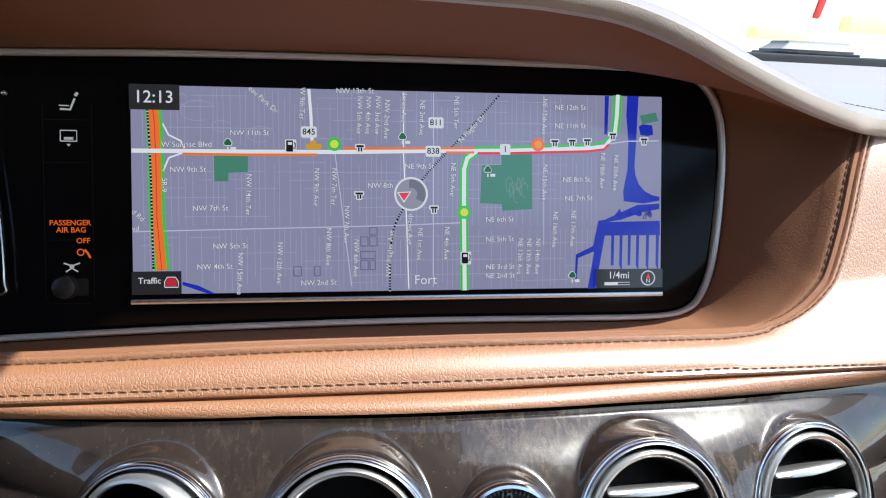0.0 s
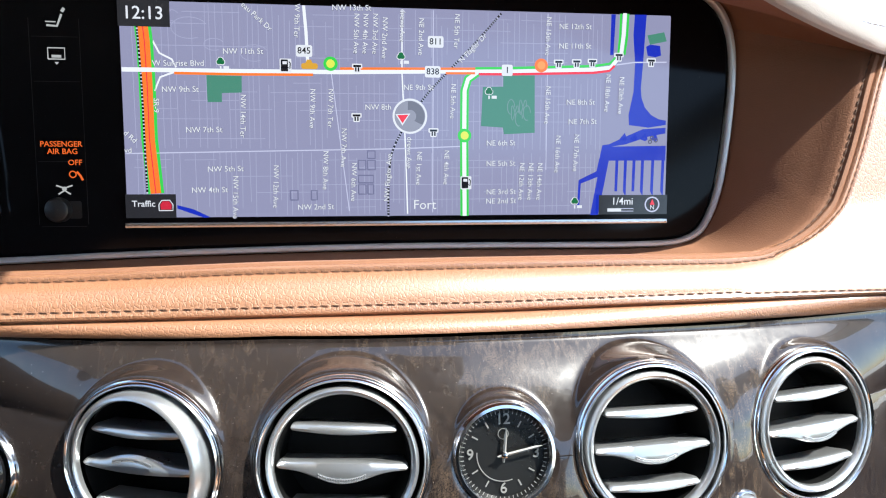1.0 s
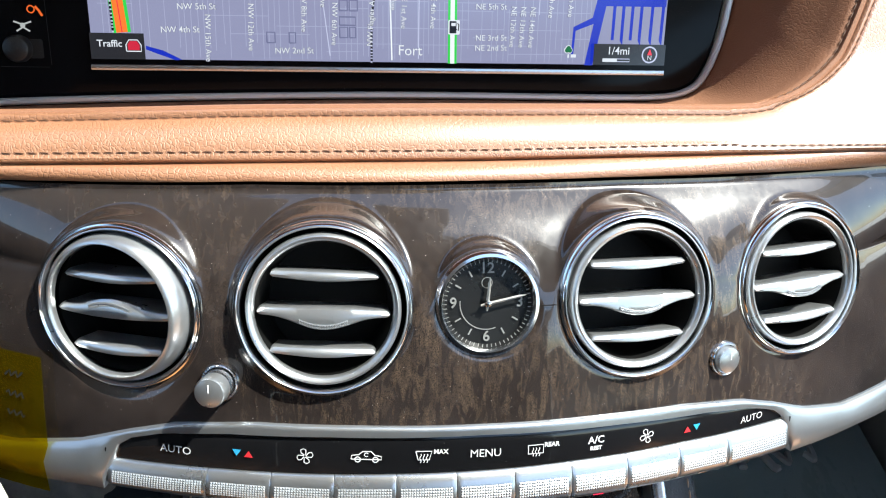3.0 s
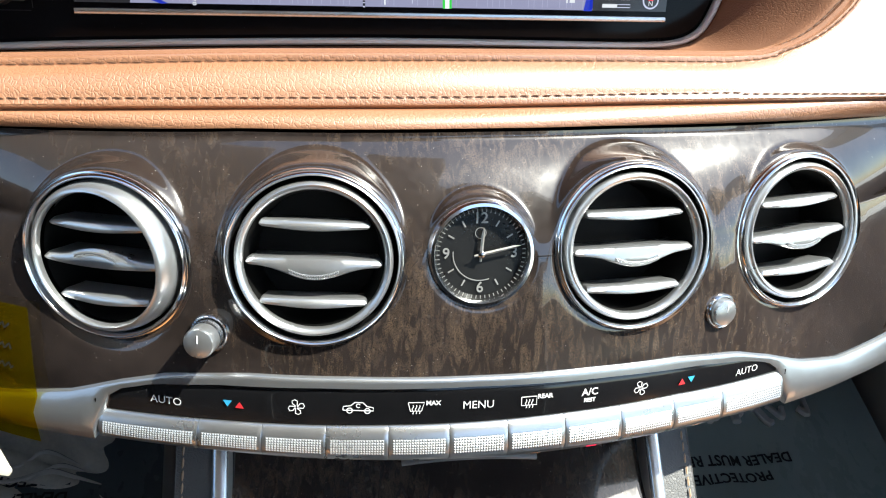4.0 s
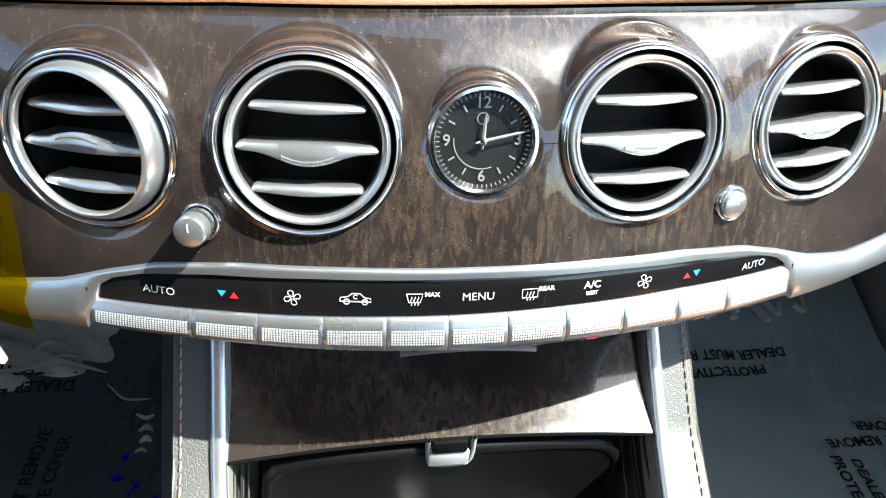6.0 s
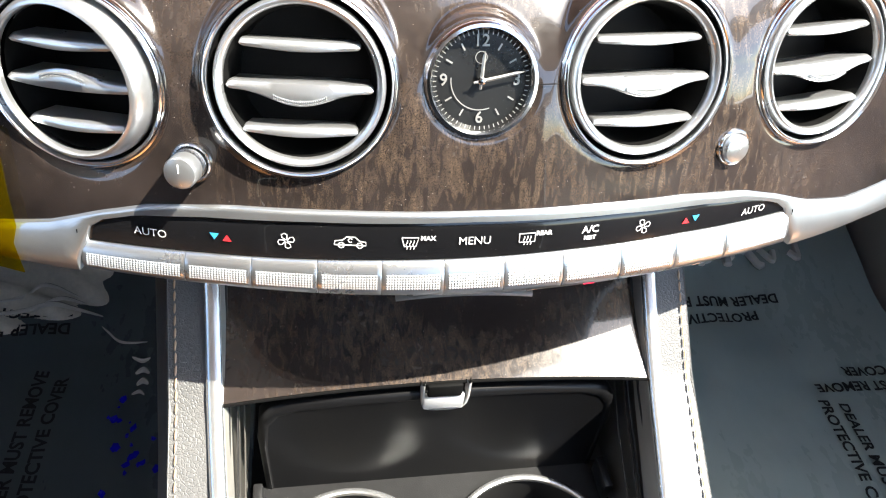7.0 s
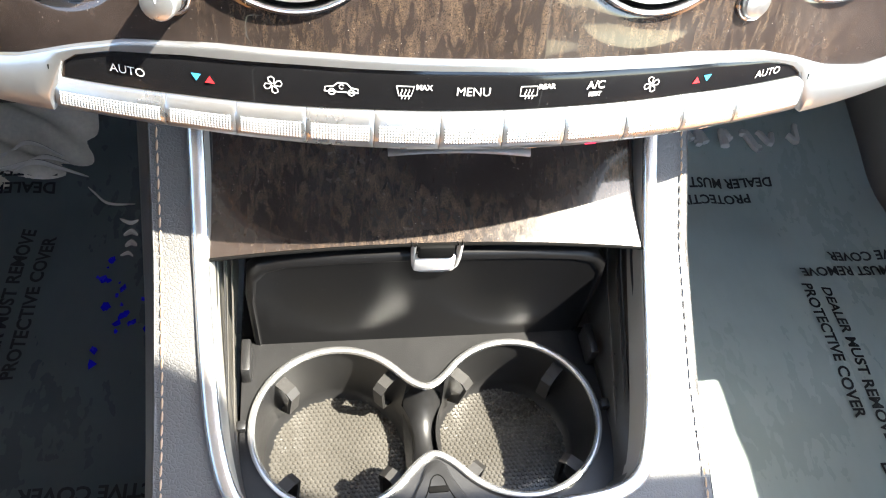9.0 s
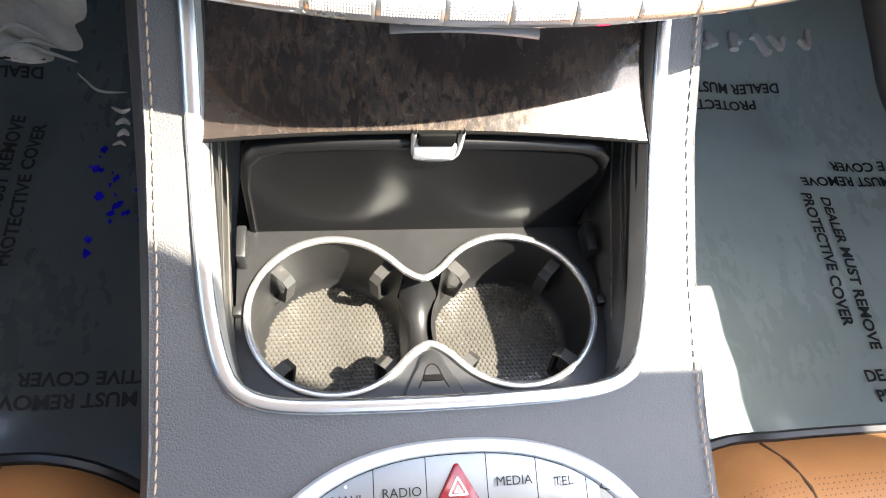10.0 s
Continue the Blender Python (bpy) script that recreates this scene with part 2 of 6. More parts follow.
def finish(bm, smooth=True):
    me = bpy.data.meshes.new("mesh")
    bmesh.ops.recalc_face_normals(bm, faces=bm.faces)
    for f in bm.faces:
        f.smooth = smooth
    if smooth:
        for e in bm.edges:
            if len(e.link_faces) == 2 and e.calc_face_angle(0) > 0.7:
                e.smooth = False
    bm.to_mesh(me)
    bm.free()
    return me


def part(name, bm, mat, parent, label="", local=False, smooth=True):
    """Links a bmesh, given in world places (or in its thing's own), as one mesh under a thing or part."""
    if not local and parent is not None:
        bm.transform(base_of(parent).inverted())
    me = finish(bm, smooth)
    me.name = name
    me.materials.append(mat)
    ob = new(name, me)
    ob.parent = parent
    if label:
        ob["label"] = label
    return ob


def solid(name, bm, mat, label, category, group="", kind="", smooth=True):
    """A top-level thing that is one mesh."""
    me = finish(bm, smooth)
    me.materials.append(mat)
    return tagged(new(name, me), label, category, group, kind)


def loft(rows, ring=False, wrap=False, caps=False, bm=None):
    """A skin through rows of points. ring: each row is closed; wrap: the last row joins the first."""
    bm = bm or bmesh.new()
    vs = [[bm.verts.new(p) for p in row] for row in rows]
    n = len(vs[0])
    for i in range(len(vs) if wrap else len(vs) - 1):
        a, b = vs[i], vs[(i + 1) % len(vs)]
        for j in range(n if ring else n - 1):
            k = (j + 1) % n
            bm.faces.new((a[j], a[k], b[k], b[j]))
    if caps and ring:
        bm.faces.new(vs[0])
        bm.faces.new(list(reversed(vs[-1])))
    return bm


def thick(bm, d, along=None):
    """Gives an open skin a back at distance d (along a fixed way, or its normals)."""
    bm.normal_update()
    geom = bmesh.ops.extrude_face_region(bm, geom=list(bm.faces))
    for v in [g for g in geom["geom"] if isinstance(g, bmesh.types.BMVert)]:
        v.co += (Vector(along) if along else -v.normal) * d
    return bm


def block(x0, x1, y0, y1, z0, z1, edge=0.001, segments=2, bm=None):
    own = bmesh.new()
    bmesh.ops.create_cube(own, size=1)
    for v in own.verts:
        v.co = Vector(((x0 + x1) / 2 + v.co.x * (x1 - x0), (y0 + y1) / 2 + v.co.y * (y1 - y0), (z0 + z1) / 2 + v.co.z * (z1 - z0)))
    if edge:
        bmesh.ops.bevel(own, geom=list(own.edges), offset=edge, segments=segments, affect="EDGES", profile=0.5)
    return own


def lathe(profile, n=48, m=Matrix()):
    """A skin turned about local z from (radius, height) pairs."""
    rows = [[m @ Vector((r * math.cos(a), r * math.sin(a), h)) for a in np.linspace(0, math.tau, n, endpoint=False)] for r, h in profile]
    return loft(rows, ring=True)


def disc(r, h=0.0, n=40, m=Matrix(), bm=None):
    bm = bm or bmesh.new()
    bm.faces.new([bm.verts.new(m @ Vector((r * math.cos(a), r * math.sin(a), h))) for a in np.linspace(0, math.tau, n, endpoint=False)])
    return bm


def sweep(path, width, height, up=None, n=10, closed=False, power=2.6):
    """A bar with a rounded, flattened section along a path; up gives each point's upward way."""
    path = [Vector(p) for p in path]
    rows = []
    for i, p in enumerate(path):
        a = path[i - 1] if (i or closed) else p
        b = path[(i + 1) % len(path)] if (i < len(path) - 1 or closed) else p
        d = (b - a).normalized()
        u = Vector(up(p) if up else (0, 0, 1))
        side = d.cross(u).normalized()
        u = side.cross(d).normalized()
        row = []
        for k in range(n):
            c, s = math.cos(math.tau * k / n), math.sin(math.tau * k / n)
            c, s = math.copysign(abs(c) ** (2 / power), c), math.copysign(abs(s) ** (2 / power), s)
            row.append(p + side * c * width / 2 + u * s * height / 2)
        rows.append(row)
    return loft(rows, ring=True, wrap=closed, caps=not closed)


def smooth_path(points, n, closed=False):
    """Catmull-Rom through the points."""
    pts = [Vector(p) for p in points]
    out, m = [], len(pts)
    spans = m if closed else m - 1
    for i in range(spans):
        p0 = pts[i - 1] if (i or closed) else pts[0]
        p1, p2 = pts[i], pts[(i + 1) % m]
        p3 = pts[(i + 2) % m] if (i + 2 < m or closed) else pts[-1]
        for k in range(n):
            t = k / n
            out.append(0.5 * (2 * p1 + (p2 - p0) * t + (2 * p0 - 5 * p1 + 4 * p2 - p3) * t * t + (3 * p1 - p0 - 3 * p2 + p3) * t ** 3))
    if not closed:
        out.append(pts[-1])
    return out


def ribbon(points, width, m=Matrix(), h=0.0, bm=None):
    """A flat band along 2D points in the plane of m."""
    bm = bm or bmesh.new()
    pts = [Vector(p) for p in points]
    left, right = [], []
    for i, p in enumerate(pts):
        d = (pts[min(i + 1, len(pts) - 1)] - pts[max(i - 1, 0)]).normalized()
        o = Vector((-d.y, d.x)) * width / 2
        left.append(bm.verts.new(m @ Vector((p.x + o.x, p.y + o.y, h))))
        right.append(bm.verts.new(m @ Vector((p.x - o.x, p.y - o.y, h))))
    for i in range(len(pts) - 1):
        bm.faces.new((left[i], right[i], right[i + 1], left[i + 1]))
    return bm


def patch(points, m=Matrix(), h=0.0, bm=None):
    bm = bm or bmesh.new()
    f = bm.faces.new([bm.verts.new(m @ Vector((p[0], p[1], h))) for p in points])
    f.normal_update()
    bmesh.ops.triangulate(bm, faces=[f])
    return bm


def lettering(text, size, m, deep=0.0, bold=0.0):
    """The built-in font as a bmesh, centred on the origin of m."""
    c = bpy.data.curves.new("text", "FONT")
    c.body, c.size, c.align_x, c.align_y, c.extrude, c.offset = text, size, "CENTER", "CENTER", deep, bold
    c.resolution_u = 3
    ob = bpy.data.objects.new("text", c)
    me = bpy.data.meshes.new_from_object(ob)
    bm = bmesh.new()
    bm.from_mesh(me)
    bm.transform(m)
    bpy.data.objects.remove(ob)
    bpy.data.curves.remove(c)
    bpy.data.meshes.remove(me)
    return bm


def join(*some):
    out = bmesh.new()
    for bm in some:
        me = bpy.data.meshes.new("join")
        bm.to_mesh(me)
        bm.free()
        out.from_mesh(me)
        bpy.data.meshes.remove(me)
    return out


def frame_at(p, right, normal):
    """A pose with local z along the normal and local x near right."""
    z = Vector(normal).normalized()
    y = z.cross(Vector(right)).normalized()
    x = y.cross(z)
    return Matrix.Translation(p) @ Matrix((x, y, z)).transposed().to_4x4()


def stitches(path, pitch, length, radius, normal, material_, parent, name="stitching"):
    """A row of short threads along a path, joined as one part."""
    pts = [Vector(p) for p in path]
    bm = bmesh.new()
    gone, want = 0.0, pitch / 2
    for a, b in zip(pts, pts[1:]):
        d = (b - a).length
        while want <= gone + d and d > 1e-9:
            p = a.lerp(b, (want - gone) / d)
            way = (b - a).normalized()
            n = Vector(normal(p) if callable(normal) else normal).normalized()
            side = way.cross(n).normalized()
            tilt = (way + side * 0.07).normalized()
            rows = []
            for s, k in ((-0.5, 0.35), (-0.25, 1), (0.25, 1), (0.5, 0.35)):
                c = p + tilt * s * length + n * radius * 0.4
                rows.append([c + side * radius * k * x + n * radius * k * y for x, y in ((1, 0), (0, 0.9), (-1, 0), (0, -0.9))])
            loft(rows, ring=True, caps=True, bm=bm)
            want += pitch
        gone += d
    ob = part(name, bm, material_, parent)
    return tagged(ob, kind="stuff")


def near(x, xs, ys):
    return float(np.interp(x, xs, ys))


# ---- forms of the dashboard ----
PROFILE_Z = np.linspace(0.58, 0.84, 261)
PROFILE_Y = np.interp(PROFILE_Z, (0.58, 0.69, 0.7075, 0.728, 0.754, 0.767, 0.7765, 0.79, 0.80, 0.84), (0.228, 0.229, 0.233, 0.2405, 0.2485, 0.2545, 0.263, 0.278, 0.295, 0.365))
PROFILE_Y[8:-8] = np.convolve(PROFILE_Y, np.hanning(19)[1:-1] / np.hanning(19).sum(), "valid")
def fascia_y(x, z):
    """Where the lacquered panel lies ahead, at a place across and a height."""
    k = near(z, (0.765, 0.805), (1.15, 0.45))
    a = abs(x)
    return near(z, PROFILE_Z, PROFILE_Y) + k * (a * a if a < 0.26 else 0.0676 + 0.52 * (a - 0.26))


def fascia(x, z, off=0.0):
    p = Vector((x, fascia_y(x, z), z))
    if not off:
        return p
    return p + fascia_normal(x, z) * off


def fascia_normal(x, z, d=0.004):
    a = Vector((2 * d, fascia_y(x + d, z) - fascia_y(x - d, z), 0))
    b = Vector((0, fascia_y(x, z + d) - fascia_y(x, z - d), 2 * d))
    return a.cross(b).normalized()


def fascia_foot(x):
    return near(abs(x), (0, 0.05, 0.09, 0.12, 0.14, 0.16, 0.19, 0.235, 0.5), (0.7191, 0.7187, 0.7175, 0.714, 0.708, 0.700, 0.692, 0.688, 0.67))


def fascia_head(x):
    return near(x, (-0.5, -0.18, -0.09, 0, 0.064, 0.2, 0.5), (0.786, 0.7937, 0.7978, 0.7995, 0.8002, 0.7995, 0.792))


def trim_foot(x):
    return near(abs(x), (0, 0.1, 0.15, 0.2, 0.26, 0.5), (0.681, 0.681, 0.679, 0.675, 0.667, 0.64))


def strip_head(x):
    return near(abs(x), (0, 0.06, 0.10, 0.125, 0.138, 0.147), (0.7157, 0.7147, 0.7128, 0.7098, 0.7058, 0.699))


def strip_foot(x):
    return near(x, (-0.147, -0.1, -0.034, 0.04, 0.09, 0.147), (0.6955, 0.6980, 0.7003, 0.7017, 0.7018, 0.6995))


def console_z(y):
    return near(y, (-0.4, 0, 0.06, 0.12, 0.18, 0.24, 0.28, 0.32), (0.49, 0.515, 0.525, 0.54, 0.565, 0.60, 0.634, 0.67))


VENT_R = 0.0324


def vent_pose(x, z, tilt, yaw):
    """A round fitting that faces the cabin: tilt upwards and yaw to the side, in degrees."""
    a, b = radians(tilt), radians(yaw)
    n = Vector((math.sin(b) * math.cos(a), -math.cos(b) * math.cos(a), math.sin(a)))
    return frame_at(fascia(x, z) + Vector((0, 0.003, 0)), (math.cos(b), math.sin(b), 0), n)


VENTS = [vent_pose(-0.1407, 0.7538, 13, -16.5), vent_pose(-0.0623, 0.7609, 21, -5), vent_pose(0.0647, 0.7635, 22, 5), vent_pose(0.1495, 0.7589, 21, 13)]
VENT_SIZE = [0.997, 1.012, 1.023, 1.035]
CLOCK = vent_pose(0.0012, 0.7638, 21, 1)
CLOCK_R = 0.0202


# ---- large structure ----
def build_shell():
    """Unseen plain walls closing the cabin, window openings cut to shape light; ground outside."""
    bm = block(-0.82, 0.82, -1.6, 1.0, 0.0, 0.03, 0)
    solid("floor", bm, CARPET, "dark carpeted car floor under the footwells", "floor", kind="structure", smooth=False)
    # Sill heights are set by where sun and sky light should fall.
    for side in (-1, 1):
        a, b = sorted((side * 0.82, side * 0.86))
        bm = join(block(a, b, -1.6, 1.0, 0.0, 0.93 if side < 0 else 0.735, 0.004), block(a, b, -1.6 if side < 0 else -0.42, -0.32, 0.93 if side < 0 else 0.735, 1.24, 0.004))
        solid("wall_west" if side < 0 else "wall_east", bm, DARK_TRIM if side < 0 else HEADLINER, "unseen plain dark door wall, raised to hold back light" if side < 0 else "unseen plain pale door wall, sill set for the sun patch", "wall", kind="structure", smooth=False)
    bm = join(block(-0.82, 0.82, -1.64, -1.6, 0.0, 1.24, 0.004))
    solid("wall_south", bm, DARK_TRIM, "unseen plain rear wall, dark to keep reflections dark", "wall", kind="structure", smooth=False)
    x0, x1, y0, y1 = 0.055, 0.74, -1.25, 0.46
    # Unseen roof bar, its front edge bent to end the sun patches.
    bar = thick(patch(((x0, -0.36), (x1, -0.36), (x1, -0.036), (0.44, -0.032), (0.28, 0.038), (x0, 0.08)), Matrix(), 1.24), 0.04, (0, 0, 1))
    bm = join(block(-0.86, x0, -1.64, 0.27, 1.24, 1.28, 0.004), block(x1, 0.86, -1.64, 0.46, 1.24, 1.28, 0.004),
              block(x0, x1, -1.64, -1.25, 1.24, 1.28, 0.004), bar)
    solid("ceiling", bm, HEADLINER, "unseen pale roof lining, its opening cut to place the sun patches", "ceiling", kind="structure", smooth=False)
    bm = block(-0.82, 0.82, 0.98, 1.0, 0.0, 0.90, 0)
    solid("wall_north", bm, CARPET, "dark bulkhead ahead of the footwells", "wall", kind="structure", smooth=False)
    # Unseen blocks added to shade the footwells and end the floor's sun patch.
    for x0, x1, y0, z0 in ((-0.81, -0.16, 0.50, 0.45), (0.30, 0.81, 0.44, 0.53), (0.60, 0.812, 0.30, 0.53)):
        solid("footwell_blocker", block(x0, x1, y0, 0.97 if y0 > 0.4 else 0.435, z0, 0.66, 0.01), CARPET, "unseen dark block that keeps light off the footwell", "panel", kind="structure", smooth=False)
    bm = bmesh.new()
    bmesh.ops.create_grid(bm, x_segments=2, y_segments=2, size=600)
    bmesh.ops.translate(bm, vec=(0, 0, -0.35), verts=bm.verts)
    solid("ground", bm, CONCRETE, "bright sunlit concrete forecourt outside", "ground", kind="structure")


WHITE_WALL = material("white_wall", (0.8, 0.8, 0.77), 0.9, 0, 0, 0.06, 0.5, 0.3, 10)


def build_outside():
    for x0, x1, z0, z1 in ((16.6, 19.0, 1.95, 2.45), (20.6, 26.0, 2.4, 3.0)):
        board = thing("yellow_board", "pale yellow painted board on the white backdrop outside", "board", "boards outside", at=(x0, 30.0, z0))
        part("panel", block(x0, x1, 29.4, 30.02, z0, z1, 0.03), YELLOW_PAINT, board)
    # Backdrop added to stand for the white glare beyond the windscreen.
    house = thing("white_backdrop", "long white backdrop standing for the glare outside", "building", at=(13, 30, -0.35))
    part("wall", block(-14, 40, 30, 34, -0.35, 5.0, 0.05), WHITE_WALL, house)
    part("roof", block(-14.3, 40.3, 29.6, 34.3, 5.0, 5.4, 0.05), WHITE_WALL, house)
    post = thing("sign_post", "white sign post with a small red plate on the forecourt", "sign post", at=(4.64, 7.2, -0.35))
    part("pole", lathe([(0.001, 0), (0.02, 0), (0.02, 1.95), (0.001, 1.96)], 16, base_of(post)), WHITE_WALL, post)
    plate = block(4.60, 4.68, 7.15, 7.18, 1.41, 1.64, 0.02)
    for v in plate.verts:
        v.co.x += 0.25 * (v.co.z - 1.6)
    part("plate", plate, RED_PAINT, post, "red enamelled plate")


# ---- screen housing ----
SCREEN_RIGHT = Vector((0.99983, 0.0009, 0.0185))
SCREEN_UP = Vector((-0.0182, 0.2275, 0.9736))
SCREEN = Matrix.Translation((-0.0273, 0.4111, 0.8731)) @ Matrix((SCREEN_RIGHT, SCREEN_UP, SCREEN_RIGHT.cross(SCREEN_UP))).transposed().to_4x4()


def rounded(x0, x1, y0, y1, r, n=8):
    out = []
    for cx, cy, a in ((x1 - r, y1 - r, 0), (x0 + r, y1 - r, 90), (x0 + r, y0 + r, 180), (x1 - r, y0 + r, 270)):
        out += [(cx + r * math.cos(radians(a + 90 * k / n)), cy + r * math.sin(radians(a + 90 * k / n))) for k in range(n + 1)]
    return out


def on(m, pts, h=0.0):
    return [m @ Vector((x, y, h)) for x, y in pts]


RIM_RIGHT = [(0.136, 0.3245, 0.8246), (0.1512, 0.3268, 0.8283), (0.1641, 0.3305, 0.8337), (0.1744, 0.3345, 0.8409), (0.1817, 0.339, 0.8486), (0.1935, 0.351, 0.8717), (0.2048, 0.365, 0.8992), (0.2133, 0.375, 0.9162)]
BEZEL = [(-0.62, -0.090), (-0.4, -0.083), (-0.21, -0.0764), (-0.128, -0.0735), (-0.008, -0.0714), (0.10, -0.0720), (0.1227, -0.0721), (0.145, -0.0716), (0.1572, -0.0698), (0.166, -0.0655), (0.1711, -0.0585), (0.1755, -0.0475), (0.1787, -0.0330), (0.1815, -0.009), (0.1828, 0.011), (0.1830, 0.024), (0.1820, 0.038), (0.1787, 0.0508), (0.1725, 0.0605), (0.1625, 0.0671), (0.149, 0.0703), (0.12, 0.0711), (0.09, 0.0716), (0.02, 0.0719), (-0.12, 0.0716), (-0.21, 0.0697), (-0.4, 0.068), (-0.62, 0.066)]


def evenly(points, n):
    """The same line with n points at even steps."""
    pts = [Vector(p) for p in points]
    run = np.concatenate([[0], np.cumsum([(b - a).length for a, b in zip(pts, pts[1:])])])
    return [Vector([float(np.interp(s, run, [p[i] for p in pts])) for i in range(len(pts[0]))]) for s in np.linspace(0, run[-1], n)]


def bezel(grow, h):
    """Outline of the display housing from its lower left round to its upper left."""
    line = smooth_path([(x, y, 0) for x, y in BEZEL], 5)
    out = []
    for i, p in enumerate(line):
        d = (line[min(i + 1, len(line) - 1)] - line[max(i - 1, 0)]).normalized()
        out.append(SCREEN @ Vector((p.x + d.y * grow, p.y - d.x * grow, h)))
    return out


MM = SCREEN @ Matrix.Diagonal((0.001, 0.001, 0.001, 1))

STREETS = [
    ("NW 13th St", -29.6, 53.8),
    ("NW 11th St", -85.4, 30.5),
    ("W Sunrise Blvd", -117.7, 23.9),
    ("NW 9th St", -117.2, 10.8),
    ("NW 7th St", -106, -9.6),
    ("NW 5th St", -95.8, -29.7),
    ("NW 4th St", -104.1, -40.6),
    ("NW 2nd St", -49.7, -49.8),
    ("NW 8th", -16.2, 2.9),
    ("NE 9th St", 5.3, 13.5),
    ("NE 12th St", 91, 47.2),
    ("NE 11th St", 91, 36.9),
    ("NE 8th St", 94.7, 6.8),
    ("NE 7th St", 96, -3.7),
    ("NE 6th St", 50.3, -15.6),
    ("NE 5th St", 50.3, -26.7),
    ("NE 3rd St", 50.6, -42.1),
    ("NE 2nd St", 50.6, -47.1),
]
AVENUES = [
    ("W 9th Ter", -57.9, 46.6),
    ("NW 5th Ave", -27.4, 40.9),
    ("NW 4th Ave", -22.7, 40.9),
    ("NW 3rd Ave", -17.6, 41),
    ("NW 2nd Ave", -12.6, 39),
    ("drews Ave", -3.2, 45.6),
    ("NE 2nd Ave", 6.7, 40.1),
    ("NE 5th Ter", 25.8, 43.3),
    ("NW 14th Ter", -86.3, -2.3),
    ("NW 9th Ave", -50.7, 1.9),
    ("NW 7th Ter", -41.3, 2.2),
    ("NW 7th Ave", -34.7, -18.4),
    ("NW 8th Ave", -44.4, -30.3),
    ("NW 15th Ave", -91.2, -44.3),
    ("NW 12th Ave", -70.4, -38.8),
    ("NW 6th Ave", -29.6, -36.5),
    ("NE 5th Ave", 23.8, 6.6),
    ("NE 1st Ave", 5.3, -29.2),
    ("NE 4th Ave", 20.2, -28.7),
    ("drews Ave", 0.1, -20.9),
    ("NE 15th Ave", 75.9, 41.9),
    ("NE 15th Ave", 76, 5.2),
    ("NE 12th Ave", 61.9, -36.3),
    ("NE 13th Ave", 66.9, -36.4),
    ("NE 14th Ave", 72, -36.4),
    ("NE 16th Ave", 82.1, -21.3),
    ("NE 17th Ave", 92.6, -20.7),
    ("NE 18th Ave", 109.9, 12.1),
    ("NE 20th Ave", 117.7, 10.9),
    ("SR-9", -129.3, 2.6),
]
SLANTED = [
    ("eau Park Dr", -78.1, 48.1, -42),
    ("N Flagler Dr", 34.6, 34.7, 46),
    ("NW Flagler Ave", -11.2, -34.2, 86),
    ("d Rd", -142.6, -13.3, -42),
    ("vd", -143.9, -20.3, 0),
]
FREEWAY = [(-134.7, 42.7), (-134, 34.7), (-133.5, 14.5), (-133.4, -14.5), (-132.3, -29.1), (-131.3, -42.3)]
BOULEVARD = [(-145.6, 20.5), (-88.5, 20.6), (-36, 21), (12.9, 22.2), (55, 22.8), (102.2, 24.7), (111.8, 26), (117.5, 32.9), (118.7, 43.6), (119.2, 55.3)]
BYWAY = [(37.1, 22.1), (32.1, 18.4), (30.3, 12.4), (30.2, -11.9), (30.4, -36.4), (30.6, -55.1)]
CROSS_STREET = [(-145.6, -21.8), (-66, -20.1), (-6.5, -18.8), (28.6, -17.4)]
ANDREWS = [(-3.2, 54), (-3.4, 21.2), (-1.7, -17.9), (-0.7, -53.8)]
NINTH = [(-54.3, 54.6), (-53.3, 41.4), (-52.7, 25.3)]
RAILWAY = [(50.1, 53.3), (36.5, 38.1), (21.1, 22), (7.3, 6.8), (-6.5, -14.9), (-10.5, -30), (-11.1, -55.2)]
SIDE_RAIL = [(-137.5, 42.7), (-136.3, 14.5), (-135.9, -14.5), (-135.5, -42.3)]
RIVER = [(125, 54.8), (124.5, 43.7), (125.9, 28.3), (125.4, 12.8), (122.9, 0.4), (123.3, -5.2), (134.7, -6.5), (144.8, -4.9), (144.8, -2.6), (140.5, -1.8), (136, 0.5), (132.3, 4.5), (130.2, 9.7), (129.6, 15), (130, 21), (130.5, 28.3), (131.2, 43.8), (131.8, 54.9)]
CANAL = [(111.6, 54.6), (111.4, 32.8), (113.3, 32.8), (114.1, 54.6)]
LAGOON = [(131.9, 37.6), (134.2, 38.9), (140, 38.3), (140.7, 33.1), (137.5, 32.1), (133, 32.7)]
QUAY = [(108.2, -16.4), (112.1, -15.8), (121.7, -11.5), (131.4, -7.4), (144.8, -6.5), (144.8, -9.6), (134.7, -11.5), (121.8, -15.8), (113.7, -17.1), (145.2, -16.5), (145.3, -24.7), (112.1, -24.9), (106.5, -55.2), (102, -55.2), (105.8, -33.9), (96.2, -37.6), (95.6, -49.4), (94.3, -50.1), (94.9, -35.7), (105.1, -30.8)]
STREAM = [(-120.9, -48.4), (-113, -50.5), (-104.4, -54.8), (-107.3, -55.1), (-114.4, -52.6), (-121, -50.1)]
PARK_WEST = [(-104.2, 18.4), (-86.5, 18.3), (-86.7, 9.8), (-96.7, 9.4), (-96.8, 4.8), (-104, 4.7)]
PARK_EAST = [(51.6, 21), (69, 21.1), (69.4, -9.8), (52.2, -10.7), (51.6, -7.1), (39.4, -6.4), (40.4, 14.5), (51.6, 14.9)]
